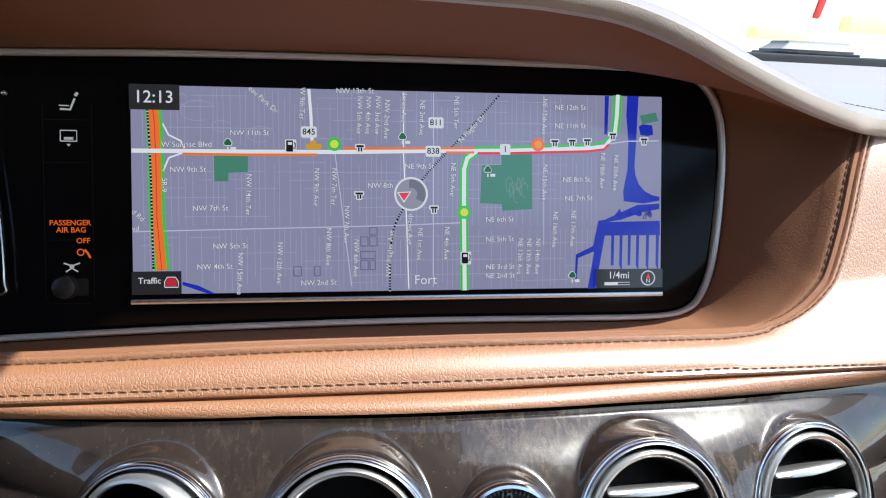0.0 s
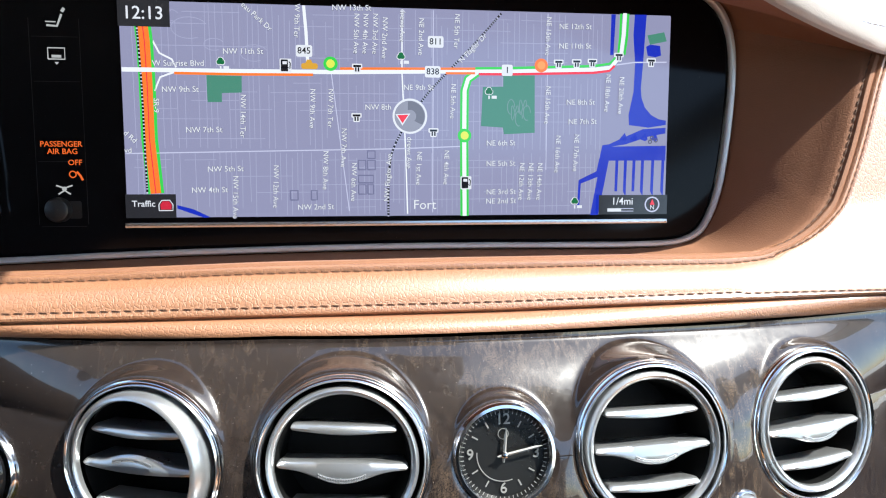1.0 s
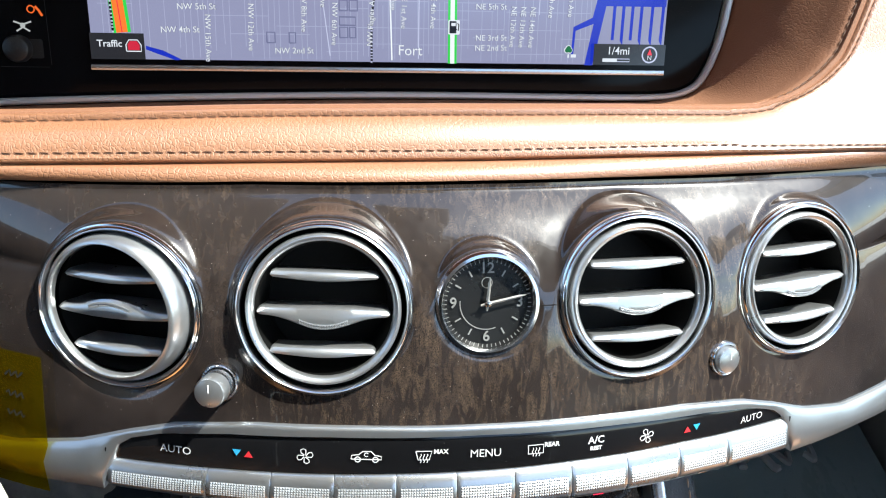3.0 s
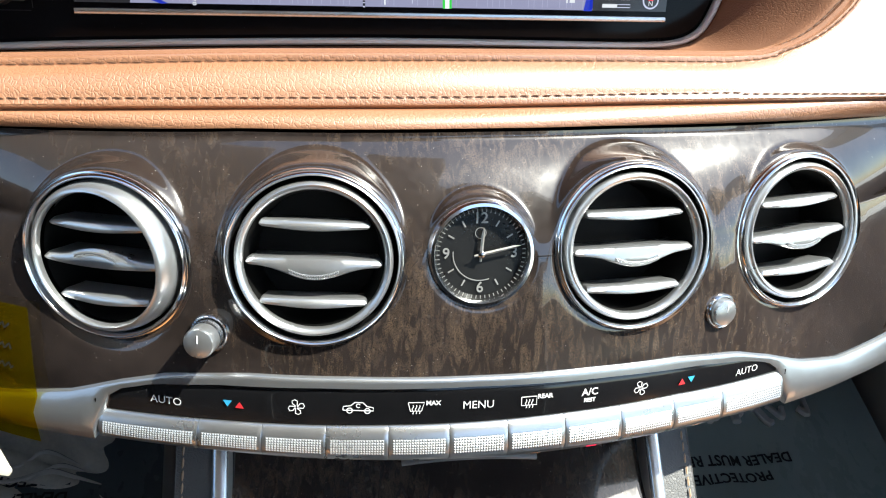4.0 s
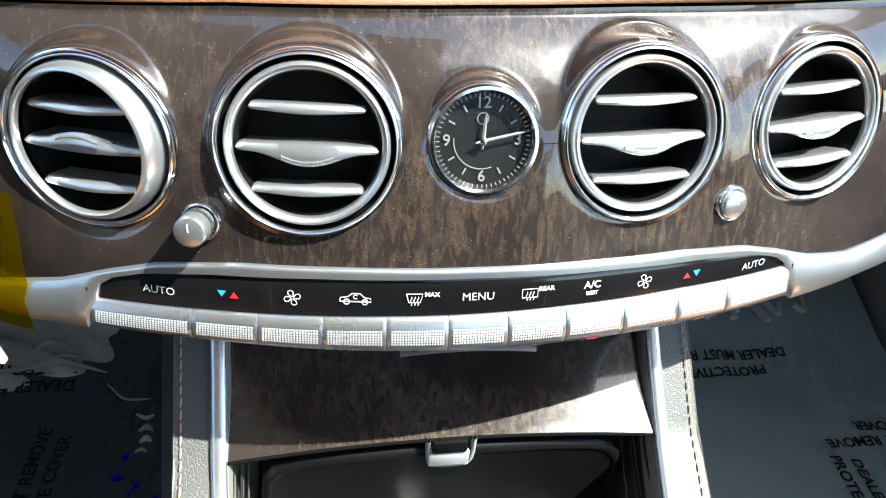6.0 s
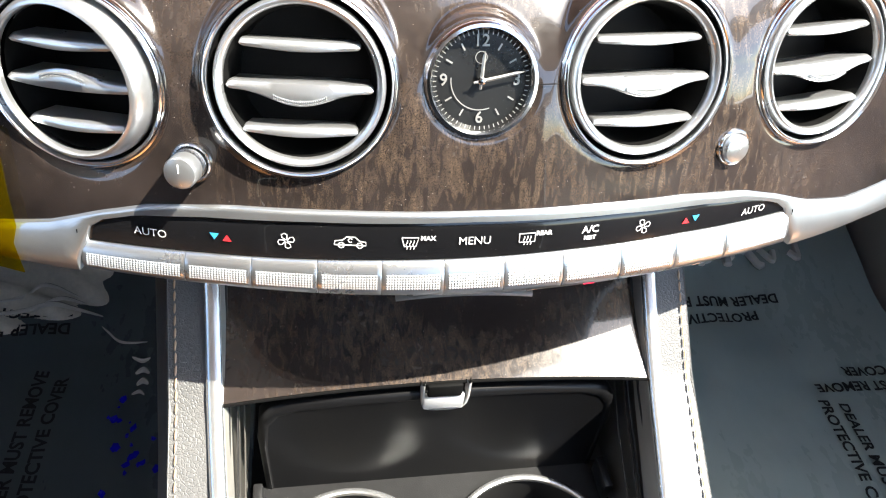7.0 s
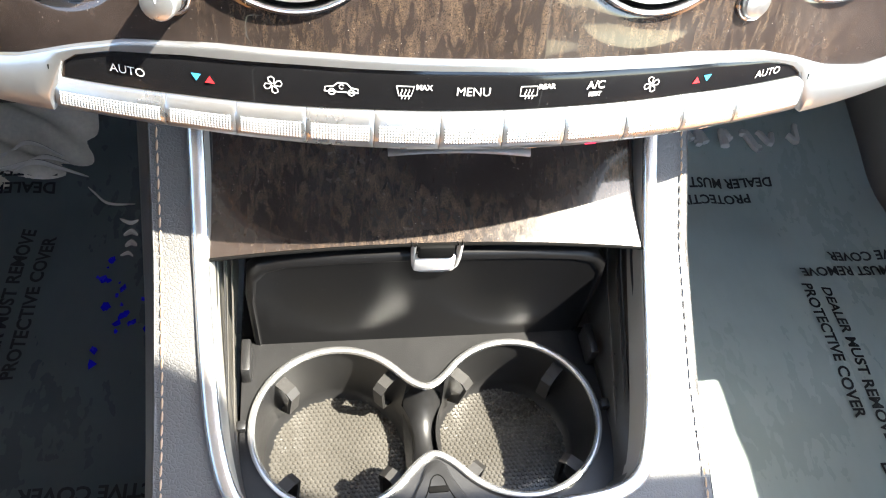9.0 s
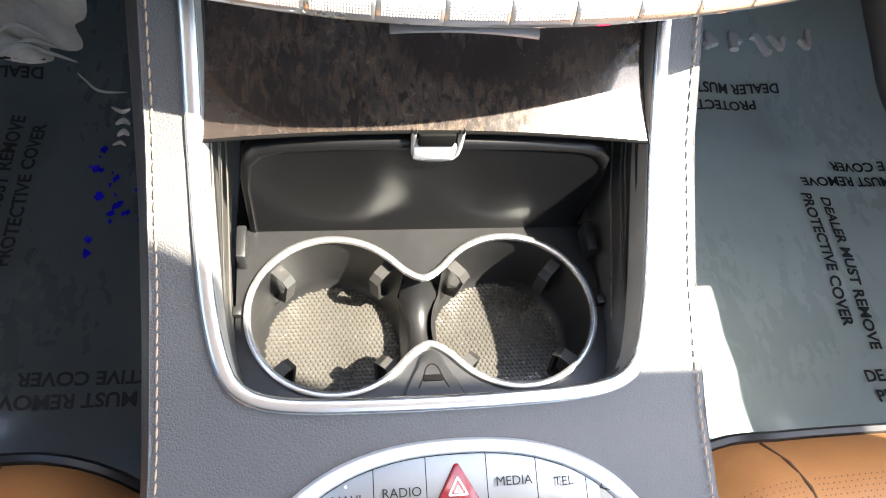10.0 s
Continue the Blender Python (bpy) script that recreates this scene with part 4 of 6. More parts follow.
def build_dash():
    dash = thing("dashboard", "tan leather dashboard with stitched edges and a scooped display recess", "dashboard")
    q = opening()
    n_low, n_all = 40, len(q)
    lip = hood_line()
    top_q = evenly([p + Vector((0, 0.001, 0.001)) for p in reversed(lip) if p.x < 0.212], 60)
    around = bezel(0.0022, -0.0005)
    k_low = min(range(len(around)), key=lambda i: (around[i] - Vector((0.134, 0.392, 0.806))).length)
    k_up = min(range(len(around)), key=lambda i: (around[i] - Vector((0.1535, 0.422, 0.923))).length)
    low_back, up_back, top_back = evenly(around[:k_low + 1], n_low), evenly(around[k_low:k_up + 1], n_all - n_low), evenly(around[k_up:], 60)
    # Walls and roof of the recess, running back to the display.
    middle = Vector((0.0, 0.37, 0.87))

    def recess(front, back, bow):
        rows = [[] for _ in range(15)]
        for i, (a, b) in enumerate(zip(front, back)):
            along = (b - a).normalized()
            way = front[min(i + 1, len(front) - 1)] - front[max(i - 1, 0)]
            n = way.cross(along).normalized()
            c = Vector((min(a.x, 0.05), middle.y, middle.z))
            n = n if n.dot(c - a) > 0 else -n
            full = (b - a).length
            for row, (d, h) in zip(rows, ((0, -0.0022), (0.0003, -0.0006), (0.001, 0.0003), (0.0022, 0.0008), (0.0036, 0.0003), (0.0043, -0.0004), (0.0052, 0.0002), (0.008, 0.0004))):
                row.append(a + along * d + n * h)
            for j, k in enumerate(np.linspace(0.2, 1, 7)):
                row = rows[8 + j]
                row.append(a.lerp(b, k) - n * (bow * math.sin(math.pi * k)) + n * (0.0004 if k < 0.9 else 0))
        return rows
    part("recess_wall", thick(loft(recess(q, low_back + up_back, 0.004)), 0.004), TAN_SHADED, dash, "matt display recess wall, tan darkened to stand for shade")
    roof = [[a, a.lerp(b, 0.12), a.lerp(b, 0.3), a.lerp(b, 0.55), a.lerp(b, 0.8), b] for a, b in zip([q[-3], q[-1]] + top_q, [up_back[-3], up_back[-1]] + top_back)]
    part("hood_underside", loft(roof), TAN_SHADED, dash, "matt underside of the hood, tan darkened for shade")
    # Face round the opening: band below the display and broad panel beside it.
    outer = []
    for i, p in enumerate(q):
        if i < n_low:
            outer.append(Vector((p.x, 0.3022 + 0.1 * max(0.0, p.x) ** 2, seam_z(p.x))))
        else:
            t = (i - n_low) / (len(q) - 1 - n_low)
            t2 = min(1, t * 2.2)
            x = 0.12 + 0.48 * (1 - (1 - t2) ** 1.8)
            outer.append(Vector((x, 0.3036 + 0.02 * t2 + 0.05 * t2 * t2 + 0.09 * max(0, t - 0.2), seam_z(x) + 0.001 * t2 + 0.15 * max(0, t * 1.15 - 0.15))))
    rows, edge_rows = [], ((0, -0.0025), (0.0003, -0.0008), (0.0009, 0.0004), (0.002, 0.0010), (0.0034, 0.0006), (0.0044, -0.0002), (0.0054, 0.0005), (0.0075, 0.0010))
    for d, lift in edge_rows:
        rows.append([a + (b - a).normalized() * d + Vector((0, -lift, 0.8 * lift)) for a, b in zip(q, outer)])
    for k, lift in ((0.38, 0.0015), (0.5, 0.0017), (0.62, 0.0017), (0.74, 0.0014)):
        rows.append([a.lerp(b, k) + Vector((0, -lift, 0.8 * lift)) for a, b in zip(q, outer)])
    for d, lift in ((0.0050, 0.0010), (0.0028, 0.0005), (0.0014, 0.0004), (0.0005, -0.0002), (0.0, -0.0040)):
        rows.append([b + (a - b).normalized() * d + Vector((0, -lift, 0.8 * lift)) for a, b in zip(q, outer)])
    part("face_panel", thick(loft(rows), 0.006, (0, 1, 0)), TAN, dash, "grained tan leather face")
    stitches([a + (b - a).normalized() * 0.0044 + Vector((0, -0.0003, 0.0003)) for a, b in zip(q, outer)], 0.0046, 0.0038, 0.00033, (0, -0.7, 0.7), DARK_THREAD, dash)
    wall_back = low_back + up_back
    side = [q[i] + (wall_back[i] - q[i]).normalized() * 0.0043 + Vector((-0.0001, -0.0001, 0.0001)) for i in range(n_low + 4, n_all)]
    stitches(side, 0.0046, 0.0038, 0.0004, (-0.9, -0.4, 0.1), DARK_THREAD, dash)
    low = [b + (a - b).normalized() * 0.0036 + Vector((0, -0.0009, 0.0008)) for a, b in zip(q, outer) if b.x < 0.55]
    stitches(low, 0.0047, 0.0039, 0.00024, (0, -0.7, 0.7), DARK_THREAD, dash)
    # Piped roll below the seam, above the lacquered panel.
    rows = []
    for x in np.linspace(-0.5, 0.6, 60):
        z, y = seam_z(x), 0.3026 + 0.1 * max(0.0, x) ** 2
        zf = fascia_head(x)
        yf = fascia_y(x, zf)
        a, b = Vector((x, y + 0.0004, z - 0.0019)), Vector((x, yf - 0.0015, zf + 0.0008))
        d = b - a
        n = Vector((0, -d.z, d.y)).normalized()
        if n.y > 0:
            n = -n
        rows.append([a + Vector((0, 0.006, 0))] + [a + d * k + n * h for k, h in ((0, 0), (0.06, 0.0010), (0.25, 0.0020), (0.5, 0.0024), (0.75, 0.0021), (0.95, 0.0010), (1, 0))] + [b + Vector((0, 0.012, -0.002))])
    part("piped_roll", loft(rows), TAN_SMOOTH, dash, "smooth tan leather roll")
    # Hood over the display, whose lip sweeps down towards the passenger side.
    under, over = [], []
    for p in lip:
        x, z = p.x, p.z
        if x > 0.205:
            end = Vector((x + 0.006, p.y + 0.03, z - 0.004))
            under.append([p + Vector((0, 0.001, 0.0022)), p.lerp(end, 0.06), p.lerp(end, 0.25) + Vector((0, 0, 0.001)), p.lerp(end, 0.6) + Vector((0, 0, 0.001)), end])
        top = near(x, (0.0, 0.1, 0.15, 0.2, 0.4), (0.0145, 0.018, 0.0175, 0.0145, 0.014))
        over.append([p + Vector((0, 0.001, 0.0)), p + Vector((0, -0.0022, 0.0012)), p + Vector((0, -0.004, 0.0045)), p + Vector((0, -0.0035, 0.009)), p + Vector((0, 0.0, top * 0.62)), p + Vector((0, 0.006, top * 0.82)),
                     p + Vector((0, 0.013, top * 0.94)), p + Vector((0, 0.0205, top)), p + Vector((0, 0.022, top - 0.0003)), p + Vector((0, 0.0235, top + 0.0003)), p + Vector((0, 0.04, top + 0.002)), p + Vector((0, 0.09, top))])
    part("hood_end", loft(under), TAN_SHADED, dash, "matt underside of the hood's end, tan darkened for shade")
    # Glare on the hood is in its paled colour.
    part("hood", loft(over), TAN_LIT, dash, "tan leather hood, its colour paled for sun and sky")
    stitches([r[8] + Vector((0, 0, 0.0004)) for r in over], 0.0052, 0.0042, 0.0004, (0, -0.3, 1), DARK_THREAD, dash)
    # Top of the dash, running on to the windscreen.
    rows = []
    for x in np.linspace(-0.8, 0.8, 40):
        zl = near(x, HOOD_X, HOOD_Z) + near(x, (0.0, 0.1, 0.15, 0.2, 0.4), (0.0145, 0.018, 0.0175, 0.0145, 0.014)) - 0.001
        rows.append([Vector((x, y, near(y, (0.415, 0.56, 0.60, 0.64), (zl, 0.4 * zl + 0.6 * 0.953, 0.9530, 0.9530)))) for y in (0.415, 0.45, 0.5, 0.56, 0.60, 0.64)])
    part("dash_top", thick(loft(rows), 0.01, (0, 0, -1)), TAN_LIT, dash, "grained leather top, its colour paled for sun and sky")
    part("defroster_strip", block(-0.8, 0.8, 0.612, 0.68, 0.943, 0.9600, 0.003), PLASTIC, dash, "black defroster strip below the windscreen")
    part("cowl_panel", block(-0.8, 0.8, 0.682, 0.99, 0.91, 0.938, 0.004), GREY_VENT, dash)
    return dash


def build_sensor():
    ob = thing("sensor_pod", "low grey plastic pod on the dash top by the windscreen", "pod", at=(0.347, 0.645, 0.9598))
    bm = block(0.312, 0.383, 0.63, 0.668, 0.9618, 0.9720, 0.0025, 2)
    for v in bm.verts:
        if v.co.z > 0.967:
            v.co.x = 0.350 + (v.co.x - 0.347) * 0.84
            v.co.y = 0.65 + (v.co.y - 0.65) * 0.8
    part("cover", bm, GREY_VENT, ob)
    part("base", block(0.308, 0.386, 0.627, 0.671, 0.9596, 0.9625, 0.001), PLASTIC, ob)


def soft_max(a, b, k):
    return (a + b + math.sqrt((a - b) ** 2 + k * k)) / 2


def build_fascia():
    """Lacquered burr panel with raised cowls and round openings for the vents and clock."""
    panel = thing("wood_fascia", "dark glossy burr walnut fascia panel with dust specks", "fascia", at=(0, 0.25, 0.76))
    nz = 110
    xs = np.concatenate([np.linspace(-0.46, -0.20, 60, endpoint=False), np.linspace(-0.20, 0.21, 560, endpoint=False), np.linspace(0.21, 0.50, 60)])
    nx = len(xs)
    rounds = [(m, m.inverted(), (VENT_R + 0.0014) * k, 0.0034, 0.0013) for m, k in zip(VENTS, VENT_SIZE)] + [(CLOCK, CLOCK.inverted(), CLOCK_R + 0.0010, 0.0026, 0.0011)]
    bm = bmesh.new()
    grid = []
    for x in xs:
        z0, z1 = fascia_foot(x) - 0.0015, fascia_head(x)
        col = []
        for k in range(nz):
            z = z0 + (z1 - z0) * k / (nz - 1)
            p = fascia(x, min(z, z1 - 0.0022))
            p = Vector((x, p.y + 0.25 * max(0.0, z - z1 + 0.0022), z))
            fade = min(1.0, max(0.0, (nz - 4 - k) / 8.0))
            for m, inv, r, shoulder, blend in rounds:
                d = inv @ p
                rad = math.hypot(d.x, d.y)
                if rad > r + 0.024:
                    continue
                out = max(0.0, rad - r)
                # A cowl that falls away from the ring, met softly by the panel, which in turn stays behind the ring.
                cowl = 0.0012 - 3.4 * out * out / (out + shoulder)
                h = soft_max(d.z, cowl, blend) - 0.25 * blend * max(0.0, 1 - out / 0.012)
                h = -soft_max(-h, -(0.0020 + 1.2 * out), 0.0012)
                ease = max(0.0, min(1.0, (r + 0.024 - rad) / 0.010))
                h = d.z + (h - d.z) * fade * ease * ease * (3 - 2 * ease)
                grow = max(1.0, (r - 0.0006) / max(rad, 1e-6)) if rad > r - 0.0030 else 1.0
                p = m @ Vector((d.x * grow, d.y * grow, h))
            col.append(bm.verts.new(p))
        grid.append(col)
    for i in range(nx - 1):
        for k in range(nz - 1):
            f = (grid[i][k], grid[i + 1][k], grid[i + 1][k + 1], grid[i][k + 1])
            if any(all(((d := inv @ v.co).x ** 2 + d.y ** 2) ** 0.5 < r - 0.00055 for v in f) for m, inv, r, a, b in rounds if (f[0].co - m.translation).length < 0.04):
                continue
            bm.faces.new(f)
    bmesh.ops.delete(bm, geom=[v for v in bm.verts if not v.link_faces], context="VERTS")
    inside = [v for v in bm.verts if not v.is_boundary]
    for _ in range(1):
        bmesh.ops.smooth_vert(bm, verts=inside, factor=0.5, use_axis_x=True, use_axis_y=True, use_axis_z=True)
    part("panel", bm, WOOD, panel)
    seam = [fascia(x, 0.7638, 0.0004) for x in np.linspace(0.0215, 0.0300, 5)]
    part("joint", sweep(seam, 0.0003, 0.0003, lambda p: (0, -1, 0), n=6), DEEP_BLACK, panel)
    back = loft([[Vector((x, fascia_y(x, 0.76) + dy, z)) for x in np.linspace(-0.46, 0.5, 30)] for dy, z in ((0.085, 0.79), (0.075, 0.70), (0.06, 0.66))])
    part("backing", back, DEEP_BLACK, panel)
    return panel


# ---- vents, clock, knobs ----
def slat(w, front, droop, rise, deep, y, m):
    """A blade with a blunt rounded front: w its half width, front its half height; its middle may hang down or rise."""
    rows = []
    for s in np.concatenate([[-1, -0.992, -0.975, -0.95], np.linspace(-0.9, 0.9, 25), [0.95, 0.975, 0.992, 1]]):
        tip = math.sqrt(max(0.0, 1 - (max(0.0, abs(s) - 0.93) / 0.0702) ** 2))
        h = front * (0.62 + 0.38 * (1 - s * s)) * max(0.12, tip)
        swell = (0.5 + 0.5 * math.cos(math.pi * min(1.0, abs(s) / 0.82)))
        low, top = -h - droop * swell, front * (0.82 + 0.10 * (1 - s * s)) * max(0.12, tip) + rise * swell
        z = 0.0022 * (1 - s * s)
        rows.append([m @ Vector((s * w, y + a, z + b)) for a, b in (
            (top, -0.0016), (top * 0.62, -0.0002), (top * 0.1 + low * 0.3, 0.0006), (low * 0.82, 0.0004), (low, -0.0006), (low * 0.9, -0.0020))]
            + [m @ Vector((s * w * 0.93, y + a, -deep)) for a in (-0.0009, 0.0009)] + [m @ Vector((s * w, y + top * 0.96, z - 0.0034))])
    return loft(rows, ring=True, caps=True)


def build_vent(m, size, swing=0.0, flip=False):
    ob = thing("air_vent", "round chrome-ringed air vent with three silver vanes", "air vent", "round dash vents", at=m)
    R, c = VENT_R, m @ Matrix.Scale(size, 4)
    part("outer_ring", lathe([(R - 0.0012, -0.007), (R - 0.0012, 0.0022), (R - 0.0009, 0.0037), (R - 0.0002, 0.0043), (R + 0.0005, 0.0037), (R + 0.0007, 0.0026), (R + 0.0008, 0.0023),
                              (R + 0.0013, 0.0022), (R + 0.0017, 0.0014), (R + 0.0018, 0.0002), (R + 0.0016, -0.007)], 96, c), CHROME, ob, "polished chrome ring")
    part("gap_ring", lathe([(R - 0.0012, 0.0004), (R - 0.0016, -0.004), (R - 0.0024, -0.010), (R - 0.006, -0.022)], 60, c), DEEP_BLACK, ob)
    t = c @ pose(0, 0, -0.006, 0, swing, 5 if flip else 0) @ Matrix.Translation((0, 0, 0.0075))
    face = [(0.0262, -0.021), (0.0277, -0.015), (0.0288, -0.009), (0.0295, -0.003), (0.0295, 0.0002), (0.0290, 0.0019), (0.0281, 0.0026), (0.0271, 0.0022), (0.0264, 0.0012), (0.0262, 0.0002), (0.0262, -0.0012)]
    if flip:
        face = [(0.0272, -0.021), (0.0287, -0.014), (0.0304, -0.006), (0.0304, -0.001), (0.0298, 0.0025), (0.0288, 0.0048), (0.0278, 0.0058), (0.0270, 0.0060), (0.0265, 0.0055), (0.0263, 0.0045), (0.0262, 0.0030)]
    barrel = part("barrel", lathe(face, 96, t), VENT_SILVER, ob, "satin silver barrel")
    t = t @ Matrix.Translation((0, 0, 0.0020 if flip else 0))
    part("duct", join(lathe([(0.0262, -0.0010), (0.0250, -0.006), (0.0240, -0.0236)], 48, t), disc(0.0240, -0.0235, 48, t), lathe([(R - 0.0036, -0.022), (0.02, -0.034)], 48, c), disc(0.021, -0.0338, 48, c)), DUCT, ob, "dark duct")
    part("vane", slat(0.0204, 0.0019, 0.0004, 0, 0.012, 0.0132, t), VENT_SILVER, barrel)
    part("vane", slat(0.0252, 0.0021, 0.0 if flip else 0.0042, 0.0034 if flip else 0.0004, 0.016, -0.0012, t), VENT_SILVER, barrel, "broad middle vane with a knurled tab")
    part("vane", slat(0.0200, 0.0019, 0.0004, 0, 0.012, -0.0162, t), VENT_SILVER, barrel)
    y, f = (0.0030, -1.0) if flip else (-0.0062, 1.0)
    bm = bmesh.new()
    for i in range(30):
        for j in range(2):
            u, v = -0.0092 + 0.0184 * (i + 0.5) / 30, -0.00045 + 0.0009 * j
            q = t @ Matrix.Translation((u, y + v + f * 0.0022 * (u / 0.0095) ** 2, 0.0037 - 6 * u * u))
            base = [bm.verts.new(q @ Vector((a * 0.0003, b * 0.00045, -0.0004))) for a, b in ((-1, -1), (1, -1), (1, 1), (-1, 1))]
            top = bm.verts.new(q @ Vector((0, 0, 0.0003)))
            for e in range(4):
                bm.faces.new((base[e], base[(e + 1) % 4], top))
    part("knurled_tab", bm, VENT_SILVER, barrel, smooth=False)
    return ob


def build_clock():
    ob = thing("analogue_clock", "round analogue clock with black dial, chrome ring and silver pointers", "clock", at=CLOCK)
    m = CLOCK
    R = CLOCK_R
    part("ring", lathe([(R - 0.0022, -0.004), (R - 0.0020, 0.0022), (R - 0.0012, 0.0034), (R, 0.0032), (R + 0.0007, 0.0020), (R + 0.0012, 0.0010), (R + 0.001, -0.002)], 72, m), CHROME, ob, "polished chrome ring")
    dial = part("dial", disc(R - 0.001, -0.002, 60, m), DIAL, ob, "black dial")
    part("chapter_ring", lathe([(R - 0.0020, 0.0012), (R - 0.0034, -0.0016)], 60, m), DIAL, dial)
    for k in range(60):
        a = math.tau * k / 60
        t = m @ pose(0, 0, 0, 0, 0, -360 * k / 60)
        part("minute_mark", patch(((-0.00016, 0.0164), (0.00016, 0.0164), (0.00016, 0.0178), (-0.00016, 0.0178)), t, 0.0002), DIAL_SILVER, dial)
    for k in range(12):
        if k % 3:
            t = m @ pose(0, 0, 0, 0, 0, -30 * k)
            part("hour_bar", patch(((-0.0003, 0.0120), (0.0003, 0.0120), (0.0003, 0.0147), (-0.0003, 0.0147)), t, -0.0014), DIAL_SILVER, dial)
    for text, x, y in (("12", 0, 0.0137), ("3", 0.0135, 0), ("6", 0, -0.0137), ("9", -0.0135, 0)):
        part("numeral", lettering(text, 0.0060, m @ Matrix.Translation((x, y, -0.0015)), 0.0002, 0.00005), DIAL_SILVER, dial)
    part("inner_ring", ribbon([(0.0108 * math.cos(a), 0.0108 * math.sin(a)) for a in np.linspace(radians(175), radians(290), 30)], 0.0004, m, -0.0014), DIAL_SILVER, dial)
    part("emblem", ribbon([(0.0021 * math.cos(a), 0.0080 + 0.0021 * math.sin(a)) for a in np.linspace(0, math.tau, 24)], 0.0003, m, -0.0014), DIAL_SILVER, dial)
    hour, minute = m @ pose(0, 0, 0, 0, 0, -5), m @ pose(0, 0, 0, 0, 0, -78)
    part("hour_pointer", loft([[hour @ Vector((s * w, y, z)) for s, z in ((-1, 0.0002), (0, 0.0006), (1, 0.0002))] for y, w in ((-0.003, 0.0004), (0.0, 0.0007), (0.008, 0.0006), (0.0105, 0.0001))]), DIAL_SILVER, ob)
    part("minute_pointer", loft([[minute @ Vector((s * w, y, z)) for s, z in ((-1, 0.0009), (0, 0.0013), (1, 0.0009))] for y, w in ((-0.003, 0.0004), (0.0, 0.0007), (0.013, 0.0006), (0.0158, 0.0001))]), DIAL_SILVER, ob)
    part("hub", lathe([(0.0013, -0.002), (0.0013, 0.0014), (0.0007, 0.0018), (0.0001, 0.0018)], 20, m), CHROME, ob)
    glass = part("glass", lathe([(R - 0.0022, 0.0022), (0.012, 0.0030), (0.0001, 0.0033)], 40, m), CLOCK_GLASS, ob, "clear domed glass")
    glass.visible_shadow = False


def build_knob(x, z, long):
    n = fascia_normal(x, z)
    m = frame_at(fascia(x, z), (1, 0, 0), n)
    ob = thing("rotary_knob", "small ribbed silver rotary knob " + ("pulled out from" if long else "pushed flush into") + " the walnut fascia", "knob", "dash knobs", at=m)
    part("collar", lathe([(0.0076, -0.002), (0.0076, 0.0012), (0.0071, 0.0019), (0.0064, 0.0014), (0.0062, -0.001)], 48, m), CHROME, ob)
    L = 0.0125 if long else 0.0035
    rows = []
    for h, r in ((-0.001, 0.0059), (L - 0.0062, 0.0058), (L - 0.006, 0.0054)):
        rows.append([m @ Vector((r * (1 + (0.03 if k % 2 else 0)) * math.cos(math.tau * k / 72), r * (1 + (0.03 if k % 2 else 0)) * math.sin(math.tau * k / 72), h)) for k in range(72)])
    part("ribbed_barrel", loft(rows, ring=True), SATIN, ob)
    head = [(0.0060, L - 0.0065), (0.0060, L - 0.0012), (0.0055, L - 0.0001), (0.0035, L + 0.0006), (0.0001, L + 0.0007)]
    part("cap", lathe(head, 48, m), KNOB, ob)
    part("pointer", sweep([m @ Vector((0, y, L + 0.0007)) for y in (0.0005, 0.0018, 0.0036)], 0.0006, 0.0004, lambda p: n, n=6), WHITE_INK, ob)


# ---- climate strip ----
BULGE_K = (0.08, 0.18, 0.30, 0.42, 0.54, 0.66, 0.78, 0.88, 0.95, 1.0)
BULGE_H = (0.0028, 0.0038, 0.0047, 0.0053, 0.0057, 0.0059, 0.0058, 0.0053, 0.0045, 0.0034)


